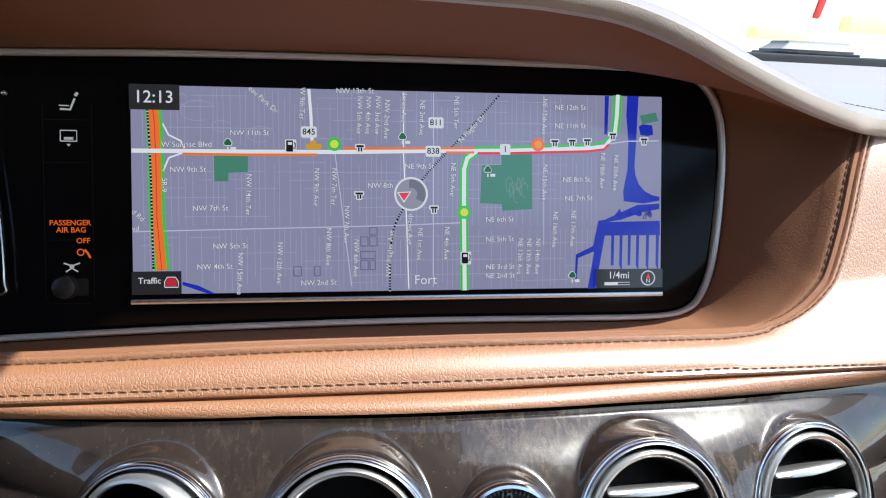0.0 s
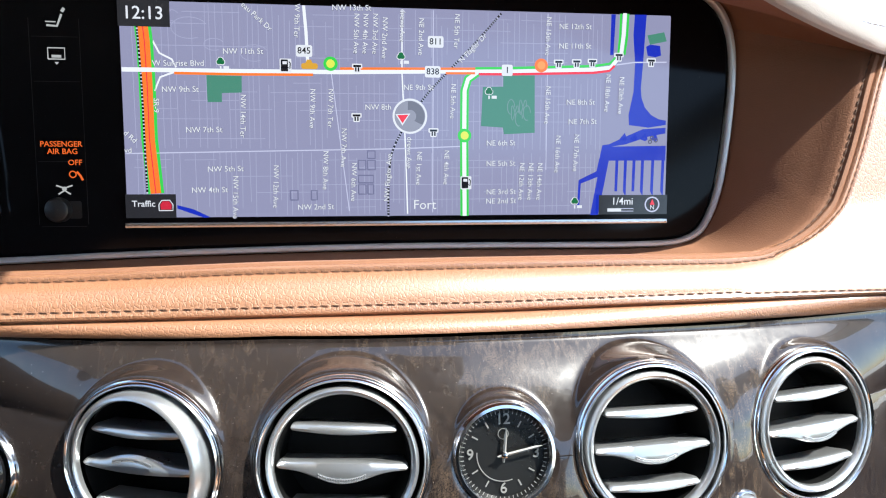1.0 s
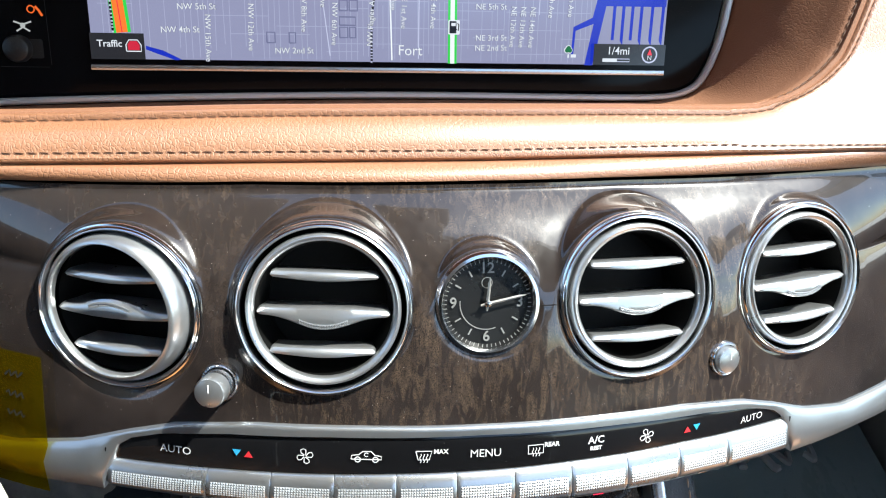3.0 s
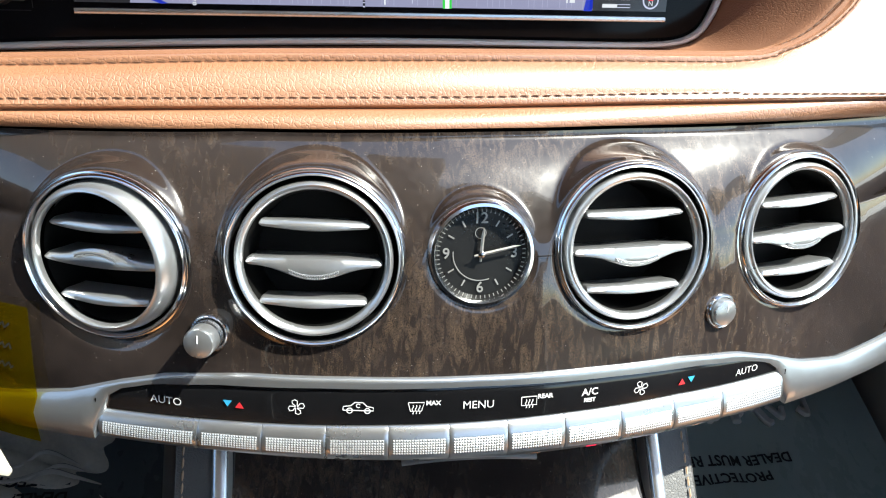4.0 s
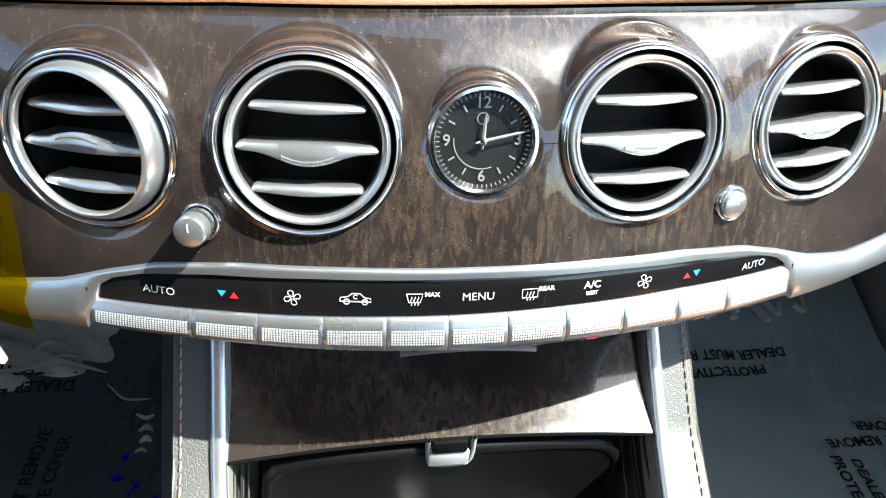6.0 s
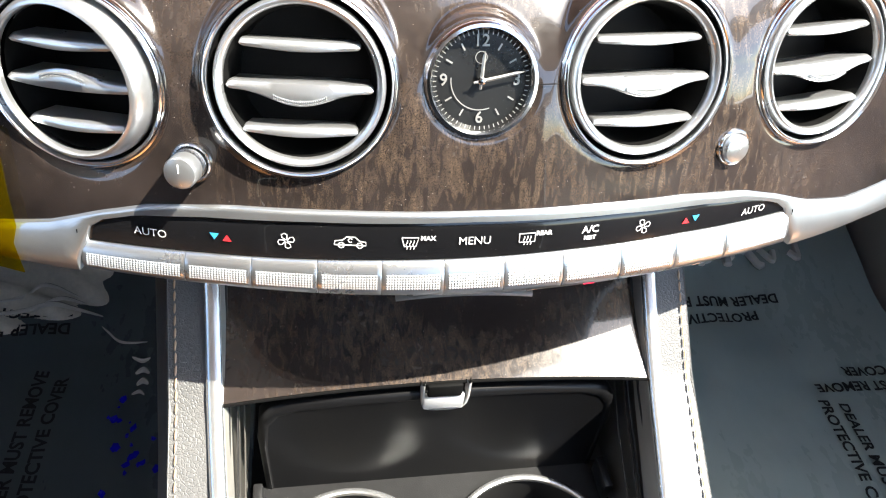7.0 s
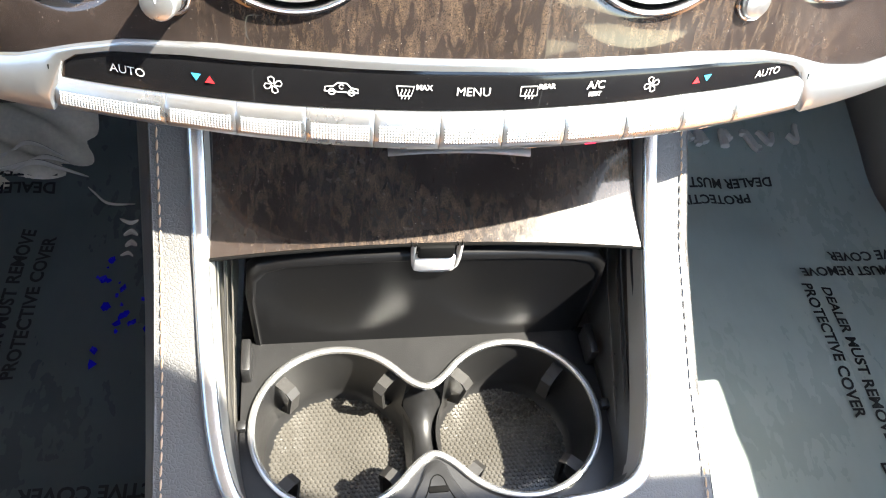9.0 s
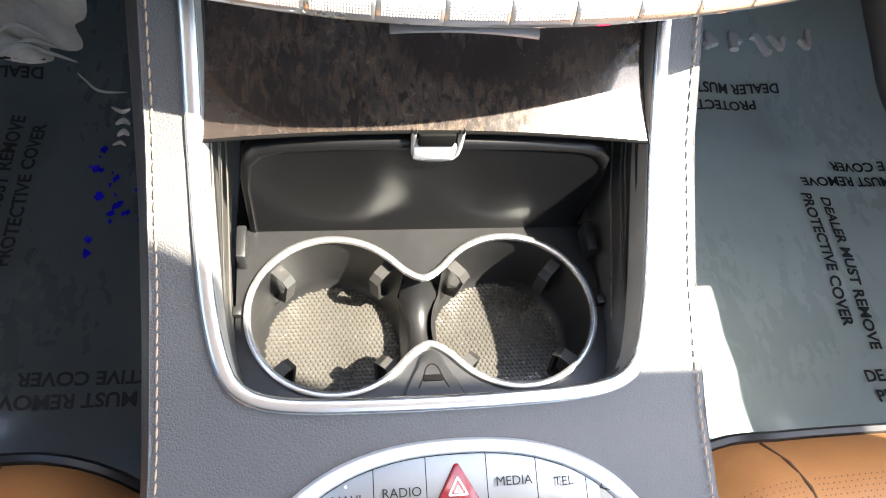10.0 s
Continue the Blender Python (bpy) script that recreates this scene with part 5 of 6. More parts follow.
def build_climate():
    trim = thing("silver_trim", "curved satin silver trim band below the walnut fascia", "trim band")
    xs = np.linspace(-0.42, 0.46, 160)
    rows = []
    for x in xs:
        zt, zb = fascia_foot(x), trim_foot(x)
        ax = abs(x)
        inside = max(0.0, min(1.0, (0.150 - ax) / 0.006))
        if inside > 0:
            zb2 = strip_head(min(ax, 0.147)) if ax < 0.147 else strip_foot(math.copysign(0.147, x))
            zb2 = zb2 - 0.0004
        else:
            zb2 = zb
        if ax >= 0.1475:
            zb2 = zb
        row = [fascia(x, zt, -0.001), fascia(x, zt - 0.0004, 0.0012), fascia(x, zt - 0.0010, 0.0020)]
        span = zt - 0.0014 - zb2
        for k in (0.15, 0.4, 0.65, 0.88, 1.0):
            lift = 0.0022 + (0.0042 * math.sin(math.pi * min(1, k * 0.62)) if span > 0.012 else 0.0)
            row.append(fascia(x, zt - 0.0014 - span * k + (0.004 if span > 0.012 else 0) * k, lift))
        row.append(fascia(x, zb2 + (0.003 if span > 0.012 else 0), -0.004))
        rows.append(row)
    part("band", loft(rows), SILVER, trim)
    for side in (-1, 1):
        x = side * 0.1478
        part("end_line", sweep([fascia(x, z, 0.0035) for z in np.linspace(0.684, 0.700, 8)], 0.0005, 0.001, lambda p: (0, -1, 0), n=6), DEEP_BLACK, trim)

    strip = thing("climate_control", "black climate control strip above a row of silver buttons", "control strip", at=(0, 0.233, 0.70))
    rows = []
    for x in np.linspace(-0.1475, 0.1475, 90):
        a, b = strip_head(x), strip_foot(x)
        rows.append([fascia(x, a + 0.0008, 0.0002), fascia(x, a - 0.0004, 0.0010)] + [fascia(x, a + (b - a) * k, 0.0012) for k in (0.25, 0.5, 0.75)] + [fascia(x, b - 0.0004, 0.0012), fascia(x, b - 0.0008, -0.002)])
    face = part("strip", loft(rows), STRIP_BLACK, strip, "gloss black strip with white symbols")

    def at(x, z=None, turn=0.0):
        z = z if z is not None else (strip_head(x) + strip_foot(x)) / 2 - 0.0006
        return frame_at(fascia(x, z, 0.0016), (1, 2.3 * x, 0), fascia_normal(x, z)) @ pose(0, 0, 0, 0, 0, turn)

    for text, x, size in (("AUTO", -0.1205, 0.0046), ("MENU", 0.0012, 0.0047), ("AUTO", 0.1262, 0.0046)):
        part("caption", lettering(text, size, at(x)), WHITE_INK, face)
    part("caption", lettering("A/C", 0.0044, at(0.0482) @ Matrix.Translation((0, 0.0014, 0)), 0, 0.0001), WHITE_INK, face)
    part("caption", lettering("REST", 0.0024, at(0.0482) @ Matrix.Translation((0, -0.0022, 0)), 0, 0.0001), WHITE_INK, face)
    for x, flip in ((-0.0942, 1), (0.0938, -1)):
        m = at(x)
        part("cooler_arrow", patch(((-0.0042 * flip, 0.0015), (-0.0006 * flip, 0.0015), (-0.0024 * flip, -0.0013)), m), BLUE_INK, face)
        part("warmer_arrow", patch(((0.0006 * flip, -0.0015), (0.0042 * flip, -0.0015), (0.0024 * flip, 0.0013)), m), RED_INK, face)
    for x in (-0.0700, 0.0715):
        m = at(x)
        bm = bmesh.new()
        for k in range(4):
            t = m @ pose(0, 0, 0, 0, 0, 90 * k + 20)
            ribbon([(0.0004, 0.0002), (0.0012, 0.0024), (0.0004, 0.0032), (-0.0008, 0.0030), (-0.0010, 0.0018), (0.0, 0.0005)], 0.0004, t, 0, bm)
        part("fan_symbol", bm, WHITE_INK, face)
    m = at(-0.0462)
    bm = ribbon([(-0.006, -0.001), (-0.0058, 0.0006), (-0.003, 0.001), (-0.0014, 0.0024), (0.0018, 0.0024), (0.0034, 0.0008), (0.0058, 0.0004), (0.006, -0.001), (-0.006, -0.001)], 0.00045, m)
    for x in (-0.0034, 0.0036):
        ribbon([(x + 0.0011 * math.cos(a), -0.0011 + 0.0011 * math.sin(a)) for a in np.linspace(0, math.tau, 14)], 0.00045, m, 0, bm)
    ribbon([(0.0008 * math.cos(a), 0.0010 + 0.0008 * math.sin(a)) for a in np.linspace(0.5, 5.5, 12)], 0.00035, m, 0, bm)
    part("recirculation_symbol", bm, WHITE_INK, face)
    for x, text, box in ((-0.0212, "MAX", False), (0.0245, "REAR", True)):
        m = at(x) @ Matrix.Translation((-0.0025, 0, 0))
        bm = ribbon([(-0.0032, 0.0021), (0.0032, 0.0021), (0.0032 if box else 0.0022, -0.0016), (-0.0032 if box else -0.0022, -0.0016), (-0.0032, 0.0021)], 0.0004, m)
        for k in (-1, 0, 1):
            ribbon([(k * 0.0013 + 0.0003 * math.sin(3 * t), -0.0028 + 0.0038 * t / 3) for t in np.linspace(0, 3, 8)], 0.00035, m, 0.0001, bm)
        part("demist_symbol", bm, WHITE_INK, face)
        part("caption", lettering(text, 0.0027, m @ Matrix.Translation((0.0068, 0.0018, 0)), 0, 0.0001), WHITE_INK, face)
    # Row of buttons.
    bounds = [-0.1470, -0.1080, -0.0832, -0.0586, -0.0343, -0.0103, 0.0133, 0.0374, 0.0624, 0.0874, 0.1124, 0.1470]
    for i, (a, b) in enumerate(zip(bounds, bounds[1:])):
        a, b = a + 0.0001, b - 0.0001
        xs = [a, a + 0.0003] + list(np.linspace(a + 0.002, b - 0.002, 7)) + [b - 0.0003, b]
        rows = []
        for x in xs:
            ends = 1.0 if a + 1e-6 < x < b - 1e-6 else 0.97
            zt = strip_foot(x) - 0.0007
            zb = trim_foot(x) + 0.0042
            h = zt - zb
            prof = ((0.0, -0.002), (0.0, 0.0010), (0.03, 0.0020), *zip(BULGE_K, BULGE_H), (1.02, 0.0022), (1.02, -0.006))
            rows.append([fascia(x, zt - h * k, o * (ends if o > 0 else 1)) for k, o in prof])
        bm = loft(rows)
        bm.verts.ensure_lookup_table()
        k = len(rows[0])
        bm.faces.new(list(bm.verts)[:k]), bm.faces.new(list(bm.verts)[-k:])
        button = part("button", bm, BUTTON, strip, "silver push button")
        bm = bmesh.new()
        nu, nv = max(4, round((b - a - 0.003) / 0.00105)), 6
        for iu in range(nu):
            for iv in range(nv):
                cell = []
                for du, dv, up in ((0.06, 0.06, 0), (0.94, 0.06, 0), (0.94, 0.94, 0), (0.06, 0.94, 0), (0.5, 0.5, 0.0004)):
                    x = a + 0.0015 + (b - a - 0.003) * (iu + du) / nu
                    k = 0.30 + 0.40 * (iv + dv) / nv
                    zt, zb = strip_foot(x) - 0.0007, trim_foot(x) + 0.0042
                    cell.append(bm.verts.new(fascia(x, zt - (zt - zb) * k, near(k, BULGE_K, BULGE_H) + 0.00005 + up)))
                for e in range(4):
                    bm.faces.new((cell[e], cell[(e + 1) % 4], cell[4]))
        part("knurled_band", bm, KNURL, button, smooth=False)
        if i in (3, 4, 6, 7, 9):
            x = (a + b) / 2
            lamp = [fascia(x + d, trim_foot(x) + 0.0056, 0.0049) for d in (-0.0022, 0, 0.0022)]
            part("lamp_slot", sweep(lamp, 0.0008, 0.0005, lambda p: (0, -1, 0.3), n=8), glow("red_lamp", (1.0, 0.02, 0.08), 1.5) if i == 7 else SATIN, button, "lit red indicator" if i == 7 else "")
    # Dark underside and the pocket behind.
    rows = []
    for x in np.linspace(-0.44, 0.48, 60):
        z = trim_foot(x) + 0.004
        p = fascia(x, z, 0.003)
        rows.append([p, p + Vector((0, 0.004, -0.0045)), p + Vector((0, 0.02, -0.007)), p + Vector((0, 0.06, -0.006)), p + Vector((0, 0.11, 0.0))])
    part("underside", loft(rows), PLASTIC, trim, "black underside of the trim band")
    slot = thing("slot_lip", "thin curved silver lip under the climate buttons", "lip", at=(0.004, 0.245, 0.67))
    lip = [Vector((x, 0.2415 + 0.9 * x * x, 0.6705 - 3.2 * x * x)) for x in np.linspace(-0.027, 0.033, 20)]
    part("lip", sweep(lip, 0.006, 0.0022, lambda p: (0, -0.4, 0.9), n=10), SILVER, slot)
    return strip


def build_yellow_reflection():
    """Reflection of yellow paper, drawn as a translucent sheet; its writing cannot be read."""
    ob = thing("yellow_reflection", "reflection of yellow paper, drawn as a translucent sheet with faint writing", "tag", at=(-0.19, 0.27, 0.70))
    rows = [[fascia(x, z, 0.0035 + (0.0035 if z < 0.692 else 0)) for x in np.linspace(-0.30, -0.1725, 12)] for z in np.linspace(0.675, 0.7305, 12)]
    part("sheet", thick(loft(rows), 0.0003), YELLOW_MIRRORED, ob)
    for k, z in enumerate((0.722, 0.714, 0.7065)):
        part("writing", ribbon([(-0.188 + 0.001 * i, 0.0012 * ((i * 7 + k) % 3 - 1)) for i in range(9)], 0.0009, frame_at(fascia(-0.184, z, 0.0042), (1, -0.4, 0), fascia_normal(-0.184, z)) @ Matrix.Translation((0.184, 0, 0))), INK, ob)


def build_start_button():
    m = frame_at(fascia(-0.2115, 0.738), (1, -0.45, 0), fascia_normal(-0.2115, 0.738))
    ob = thing("start_button", "round black start button in a thin chrome ring on walnut", "button", at=m)
    part("ring", lathe([(0.0176, -0.002), (0.0178, 0.0022), (0.0184, 0.0030), (0.0191, 0.0022), (0.0195, -0.001)], 64, m), CHROME, ob, "thin chrome ring")
    part("cap", lathe([(0.0177, -0.001), (0.0174, 0.0008), (0.0150, 0.0014), (0.0146, 0.0040), (0.0138, 0.0050), (0.0060, 0.0044), (0.0001, 0.0042)], 64, m), STRIP_BLACK, ob, "gloss black cap")


def build_paper():
    ob = thing("paper_tag", "cream paper tag hanging below the silver trim band", "paper tag", at=(-0.21, 0.255, 0.69))
    shape = [(-0.262, 0.694), (-0.2055, 0.692), (-0.1965, 0.684), (-0.1885, 0.6605), (-0.1900, 0.6585), (-0.215, 0.664), (-0.262, 0.676)]
    bm = bmesh.new()
    bm.faces.new([bm.verts.new((x, 0.262 + 0.25 * (z - 0.69) + 0.3 * (x + 0.2) ** 2, z)) for x, z in shape])
    part("sheet", thick(bm, 0.0007, (0, 0.7, 0.7)), PAPER, ob)
    part("fold_line", sweep([Vector((-0.2045, 0.2605, 0.6895)), Vector((-0.1975, 0.2560, 0.6640))], 0.0007, 0.0005, lambda p: (0, -1, 0), n=6), PAPER, ob)


# ---- centre console ----
def rim_points():
    half = [(0.1105, 0.32), (0.1093, 0.2807), (0.1089, 0.2395), (0.1068, 0.20), (0.1038, 0.1703), (0.0985, 0.1495), (0.0916, 0.1397), (0.080, 0.1345), (0.061, 0.1320), (0.03, 0.1310)]
    pts = [(-x, y) for x, y in half] + [(0.0, 0.1307)] + [(x, y) for x, y in reversed(half)]
    return [Vector((x, y, console_z(y) + 0.001)) for x, y in pts]


def up_console(p):
    return (0, -(console_z(p.y + 0.01) - console_z(p.y - 0.01)) / 0.02, 1)


def build_console():
    con = thing("centre_console", "dark grey leather centre console with tan stitching and a chrome-edged well", "console", at=(0, 0.15, 0.52))
    rim = smooth_path(rim_points(), 6)
    line = [(p.x, p.y) for p in rim]

    def within(x, y):
        if y > 0.32:
            return abs(x) < 0.11
        c = False
        for (x0, y0), (x1, y1) in zip(line, line[1:] + line[:1]):
            if (y0 > y) != (y1 > y) and x < x0 + (y - y0) * (x1 - x0) / (y1 - y0):
                c = not c
        return c

    xs = np.linspace(-0.1295, 0.1295, 88)
    ys = np.linspace(-0.30, 0.345, 170)
    bm = bmesh.new()
    v = {}
    for i, x in enumerate(xs):
        for j, y in enumerate(ys):
            v[i, j] = bm.verts.new((x, y, console_z(y) - 0.0008 + 0.0012 * (1 - (x / 0.1335) ** 2)))
    for i in range(len(xs) - 1):
        for j in range(len(ys) - 1):
            cx, cy = (xs[i] + xs[i + 1]) / 2, (ys[j] + ys[j + 1]) / 2
            if not within(cx, cy):
                bm.faces.new((v[i, j], v[i + 1, j], v[i + 1, j + 1], v[i, j + 1]))
    bmesh.ops.delete(bm, geom=[w for w in bm.verts if not w.link_faces], context="VERTS")
    part("top_cover", bm, GREY_LEATHER, con, "grained dark grey leather")
    for s in (-1, 1):
        rows = []
        for y in np.linspace(-0.30, 0.40, 50):
            z = console_z(y)
            rows.append([Vector((s * a, y, z + b)) for a, b in ((0.1285, -0.0012), (0.1296, -0.0006), (0.1306, -0.0020), (0.1325, -0.010), (0.1385, -0.030), (0.1425, -0.05), (0.1445, -0.10), (0.145, -0.30), (0.146, -0.47))])
        part("side_panel", loft(rows), GREY_LEATHER, con)
        seam = [Vector((s * 0.1262, y, console_z(y) + 0.0006)) for y in np.linspace(-0.28, 0.34, 120)]
        stitches(seam, 0.0058, 0.0048, 0.00055, (0, -0.4, 1), THREAD, con)
    part("chrome_rim", sweep(rim, 0.0076, 0.0052, up_console, n=14, power=2.4), RIM_METAL, con, "satin chrome rim of the well")
    # Inner walls of the well.
    inner, flange = [], []
    for p in rim:
        n = Vector((-p.x, 0.19 - p.y if p.y < 0.15 else 0, 0)).normalized()
        a = p + n * 0.0030
        low = Vector((a.x * 0.955, a.y + (0.004 if p.y < 0.145 else 0), min(0.519, p.z - 0.012)))
        flange.append([a - n * 0.0010, a + n * 0.0008 + Vector((0, 0, -0.0012)), a + n * 0.0016 + Vector((0, 0, -0.0040)), a + n * 0.0028 + Vector((0, 0, -0.0190)), a + n * 0.0008 + Vector((0, 0, -0.0196))])
        inner.append([a + Vector((0, 0, 0.001)), a + n * 0.0012 + Vector((0, 0, -0.004)), a.lerp(low, 0.5), low])
    part("well_wall", loft(inner), WELL, con, "black plastic wall of the well")
    part("rim_flange", loft(flange), RAIL, con, "satin silver inner flange of the rim")
    for s in (-1, 1):
        for drop, x in ((0.027, 0.1003), (0.038, 0.0985)):
            rib = [Vector((s * (x - 0.030 * max(0.0, 0.19 - y)), y, max(0.5195, console_z(y) - drop))) for y in np.linspace(0.150, 0.30, 24)]
            part("wall_rib", sweep(rib, 0.0010, 0.0016, up_console, n=6), WELL, con)
    for s in (-1, 1):
        lead = [Vector((s * (0.1038 - 0.002 * k), y, console_z(y) - 0.012 - 0.006 * k)) for k in (0,) for y in np.linspace(0.16, 0.30, 20)]
        part("guide_rail", sweep(lead, 0.0016, 0.003, up_console, n=6), PLASTIC, con)
        lead = [Vector((s * 0.1005, y, console_z(y) - 0.022)) for y in np.linspace(0.165, 0.30, 20)]
        part("guide_rail", sweep(lead, 0.0012, 0.003, up_console, n=6), PLASTIC, con)
        part("hinge_block", block(s * 0.0945 - 0.0025, s * 0.0945 + 0.0025, 0.217, 0.236, 0.519, 0.533, 0.0012), PLASTIC, con)
        part("stop_peg", block(s * 0.0965 - 0.0022, s * 0.0965 + 0.0022, 0.189, 0.194, 0.519, 0.5235, 0.0008), PLASTIC, con)
    return con


def build_lid():
    """Sliding walnut cover, pushed back under the fascia."""
    lid = thing("sliding_cover", "glossy dark walnut sliding cover pushed open above the cup holders", "cover", at=(0, 0.26, 0.62))
    rows = []
    for k in np.linspace(0, 1, 14):
        y = 0.2395 + 0.085 * k
        z = 0.6005 + 0.060 * k - 0.006 * math.sin(math.pi * min(1, k * 1.2))
        rows.append([Vector((x, y + 0.0035 * (1 - (x / 0.105) ** 2) * (1 - k), z + 0.0030 * (1 - (x / 0.105) ** 2) * (1 - k))) for x in np.linspace(-0.1052, 0.1052, 31)])
    bm = loft(rows)
    thick(bm, 0.0035, (0, 0.3, -0.95))
    part("panel", bm, WOOD, lid)
    lip = [Vector((x, 0.2393 + 0.0035 * (1 - (x / 0.105) ** 2), 0.5992 + 0.0030 * (1 - (x / 0.105) ** 2))) for x in np.linspace(-0.105, 0.105, 31)]
    part("front_edge", sweep(lip, 0.0016, 0.0030, lambda p: (0, -0.5, 0.8), n=8), DEEP_BLACK, lid)
    part("pocket", block(-0.112, 0.112, 0.345, 0.352, 0.56, 0.70, 0.001), DEEP_BLACK, lid)


def build_flap():
    flap = thing("pivot_flap", "black plastic flap with rounded top corners behind the cup holders", "flap", at=(0, 0.243, 0.52))
    m = frame_at((0.001, 0.2425, 0.5180), (1, 0, 0), (0, -1, 0.02)) @ Matrix.Diagonal((1.0, 1.04, 1.0, 1))
    outline = [(-0.0925, 0.0), (0.0925, 0.0), (0.0935, 0.045), (0.0915, 0.062), (0.0860, 0.0690), (0.076, 0.0725), (0.05, 0.0745), (0.0, 0.0755), (-0.05, 0.0745), (-0.076, 0.0725), (-0.0860, 0.0690), (-0.0915, 0.062), (-0.0935, 0.045)]
    inset = [(x * 0.955, 0.0 if y == 0 else y - 0.005) for x, y in outline]
    bm = loft([[m @ Vector((x, y, -0.006)) for x, y in outline], [m @ Vector((x, y, 0.0)) for x, y in outline], [m @ Vector((x * 0.995, y * 0.99, 0.0014)) for x, y in outline], [m @ Vector((x * 0.985, y * 0.975, 0.0026)) for x, y in outline], [m @ Vector((x * 1.01, y * 1.01, 0.0030)) for x, y in inset], [m @ Vector((x, y, 0.0024)) for x, y in inset], [m @ Vector((x * 0.992, y * 0.992, 0.0024)) for x, y in inset]], ring=True)
    bm.faces.new(list(bm.verts)[-len(inset):])
    part("panel", bm, FLAP, flap)
    latch = part("latch", loft([[m @ Vector((x * w, 0.0765 + y, h)) for x, y in ((-0.0124, 0.0065), (-0.0124, -0.004), (-0.0118, -0.009), (-0.0095, -0.0120), (-0.004, -0.0130), (0.004, -0.0130), (0.0095, -0.0120), (0.0118, -0.009), (0.0124, -0.004), (0.0124, 0.0065))] for w, h in ((1.0, 0.0), (1.0, 0.0035), (0.93, 0.0046), (0.88, 0.0046), (0.80, 0.0010))]), TRIM_SILVER, flap, "bright silver latch")
    # Solid black block stands for the shade in the latch's hollow.
    part("hollow_shade", block(-0.0088, 0.0088, 0.2376, 0.2405, 0.5972, 0.6060, 0.0012), DEEP_BLACK, latch)
    part("latch_dish", block(-0.0104, 0.0104, 0.2380, 0.2415, 0.5862, 0.5974, 0.0016), TRIM_SILVER, latch)


CUP_Y, CUP_X, CUP_R, TRAY_Z = 0.1895, 0.0478, 0.0440, 0.52


def cup_half(x):
    a = abs(x)
    if a < 0.017:
        return 0.019 + 0.0127 * (a / 0.017) ** 1.6
    return math.sqrt(max(0.0, CUP_R ** 2 - (a - CUP_X) ** 2))


def cup_outline():
    xs = [CUP_X + CUP_R * math.cos(a) for a in np.linspace(0, math.pi * 0.745, 40)]
    xs = [x for x in xs if x > 0.0165] + list(np.linspace(0.016, 0, 10))
    top = [(x, cup_half(x)) for x in xs] + [(-x, cup_half(x)) for x in reversed(xs[:-1])]
    return top + [(x, -y) for x, y in reversed(top[1:-1])]


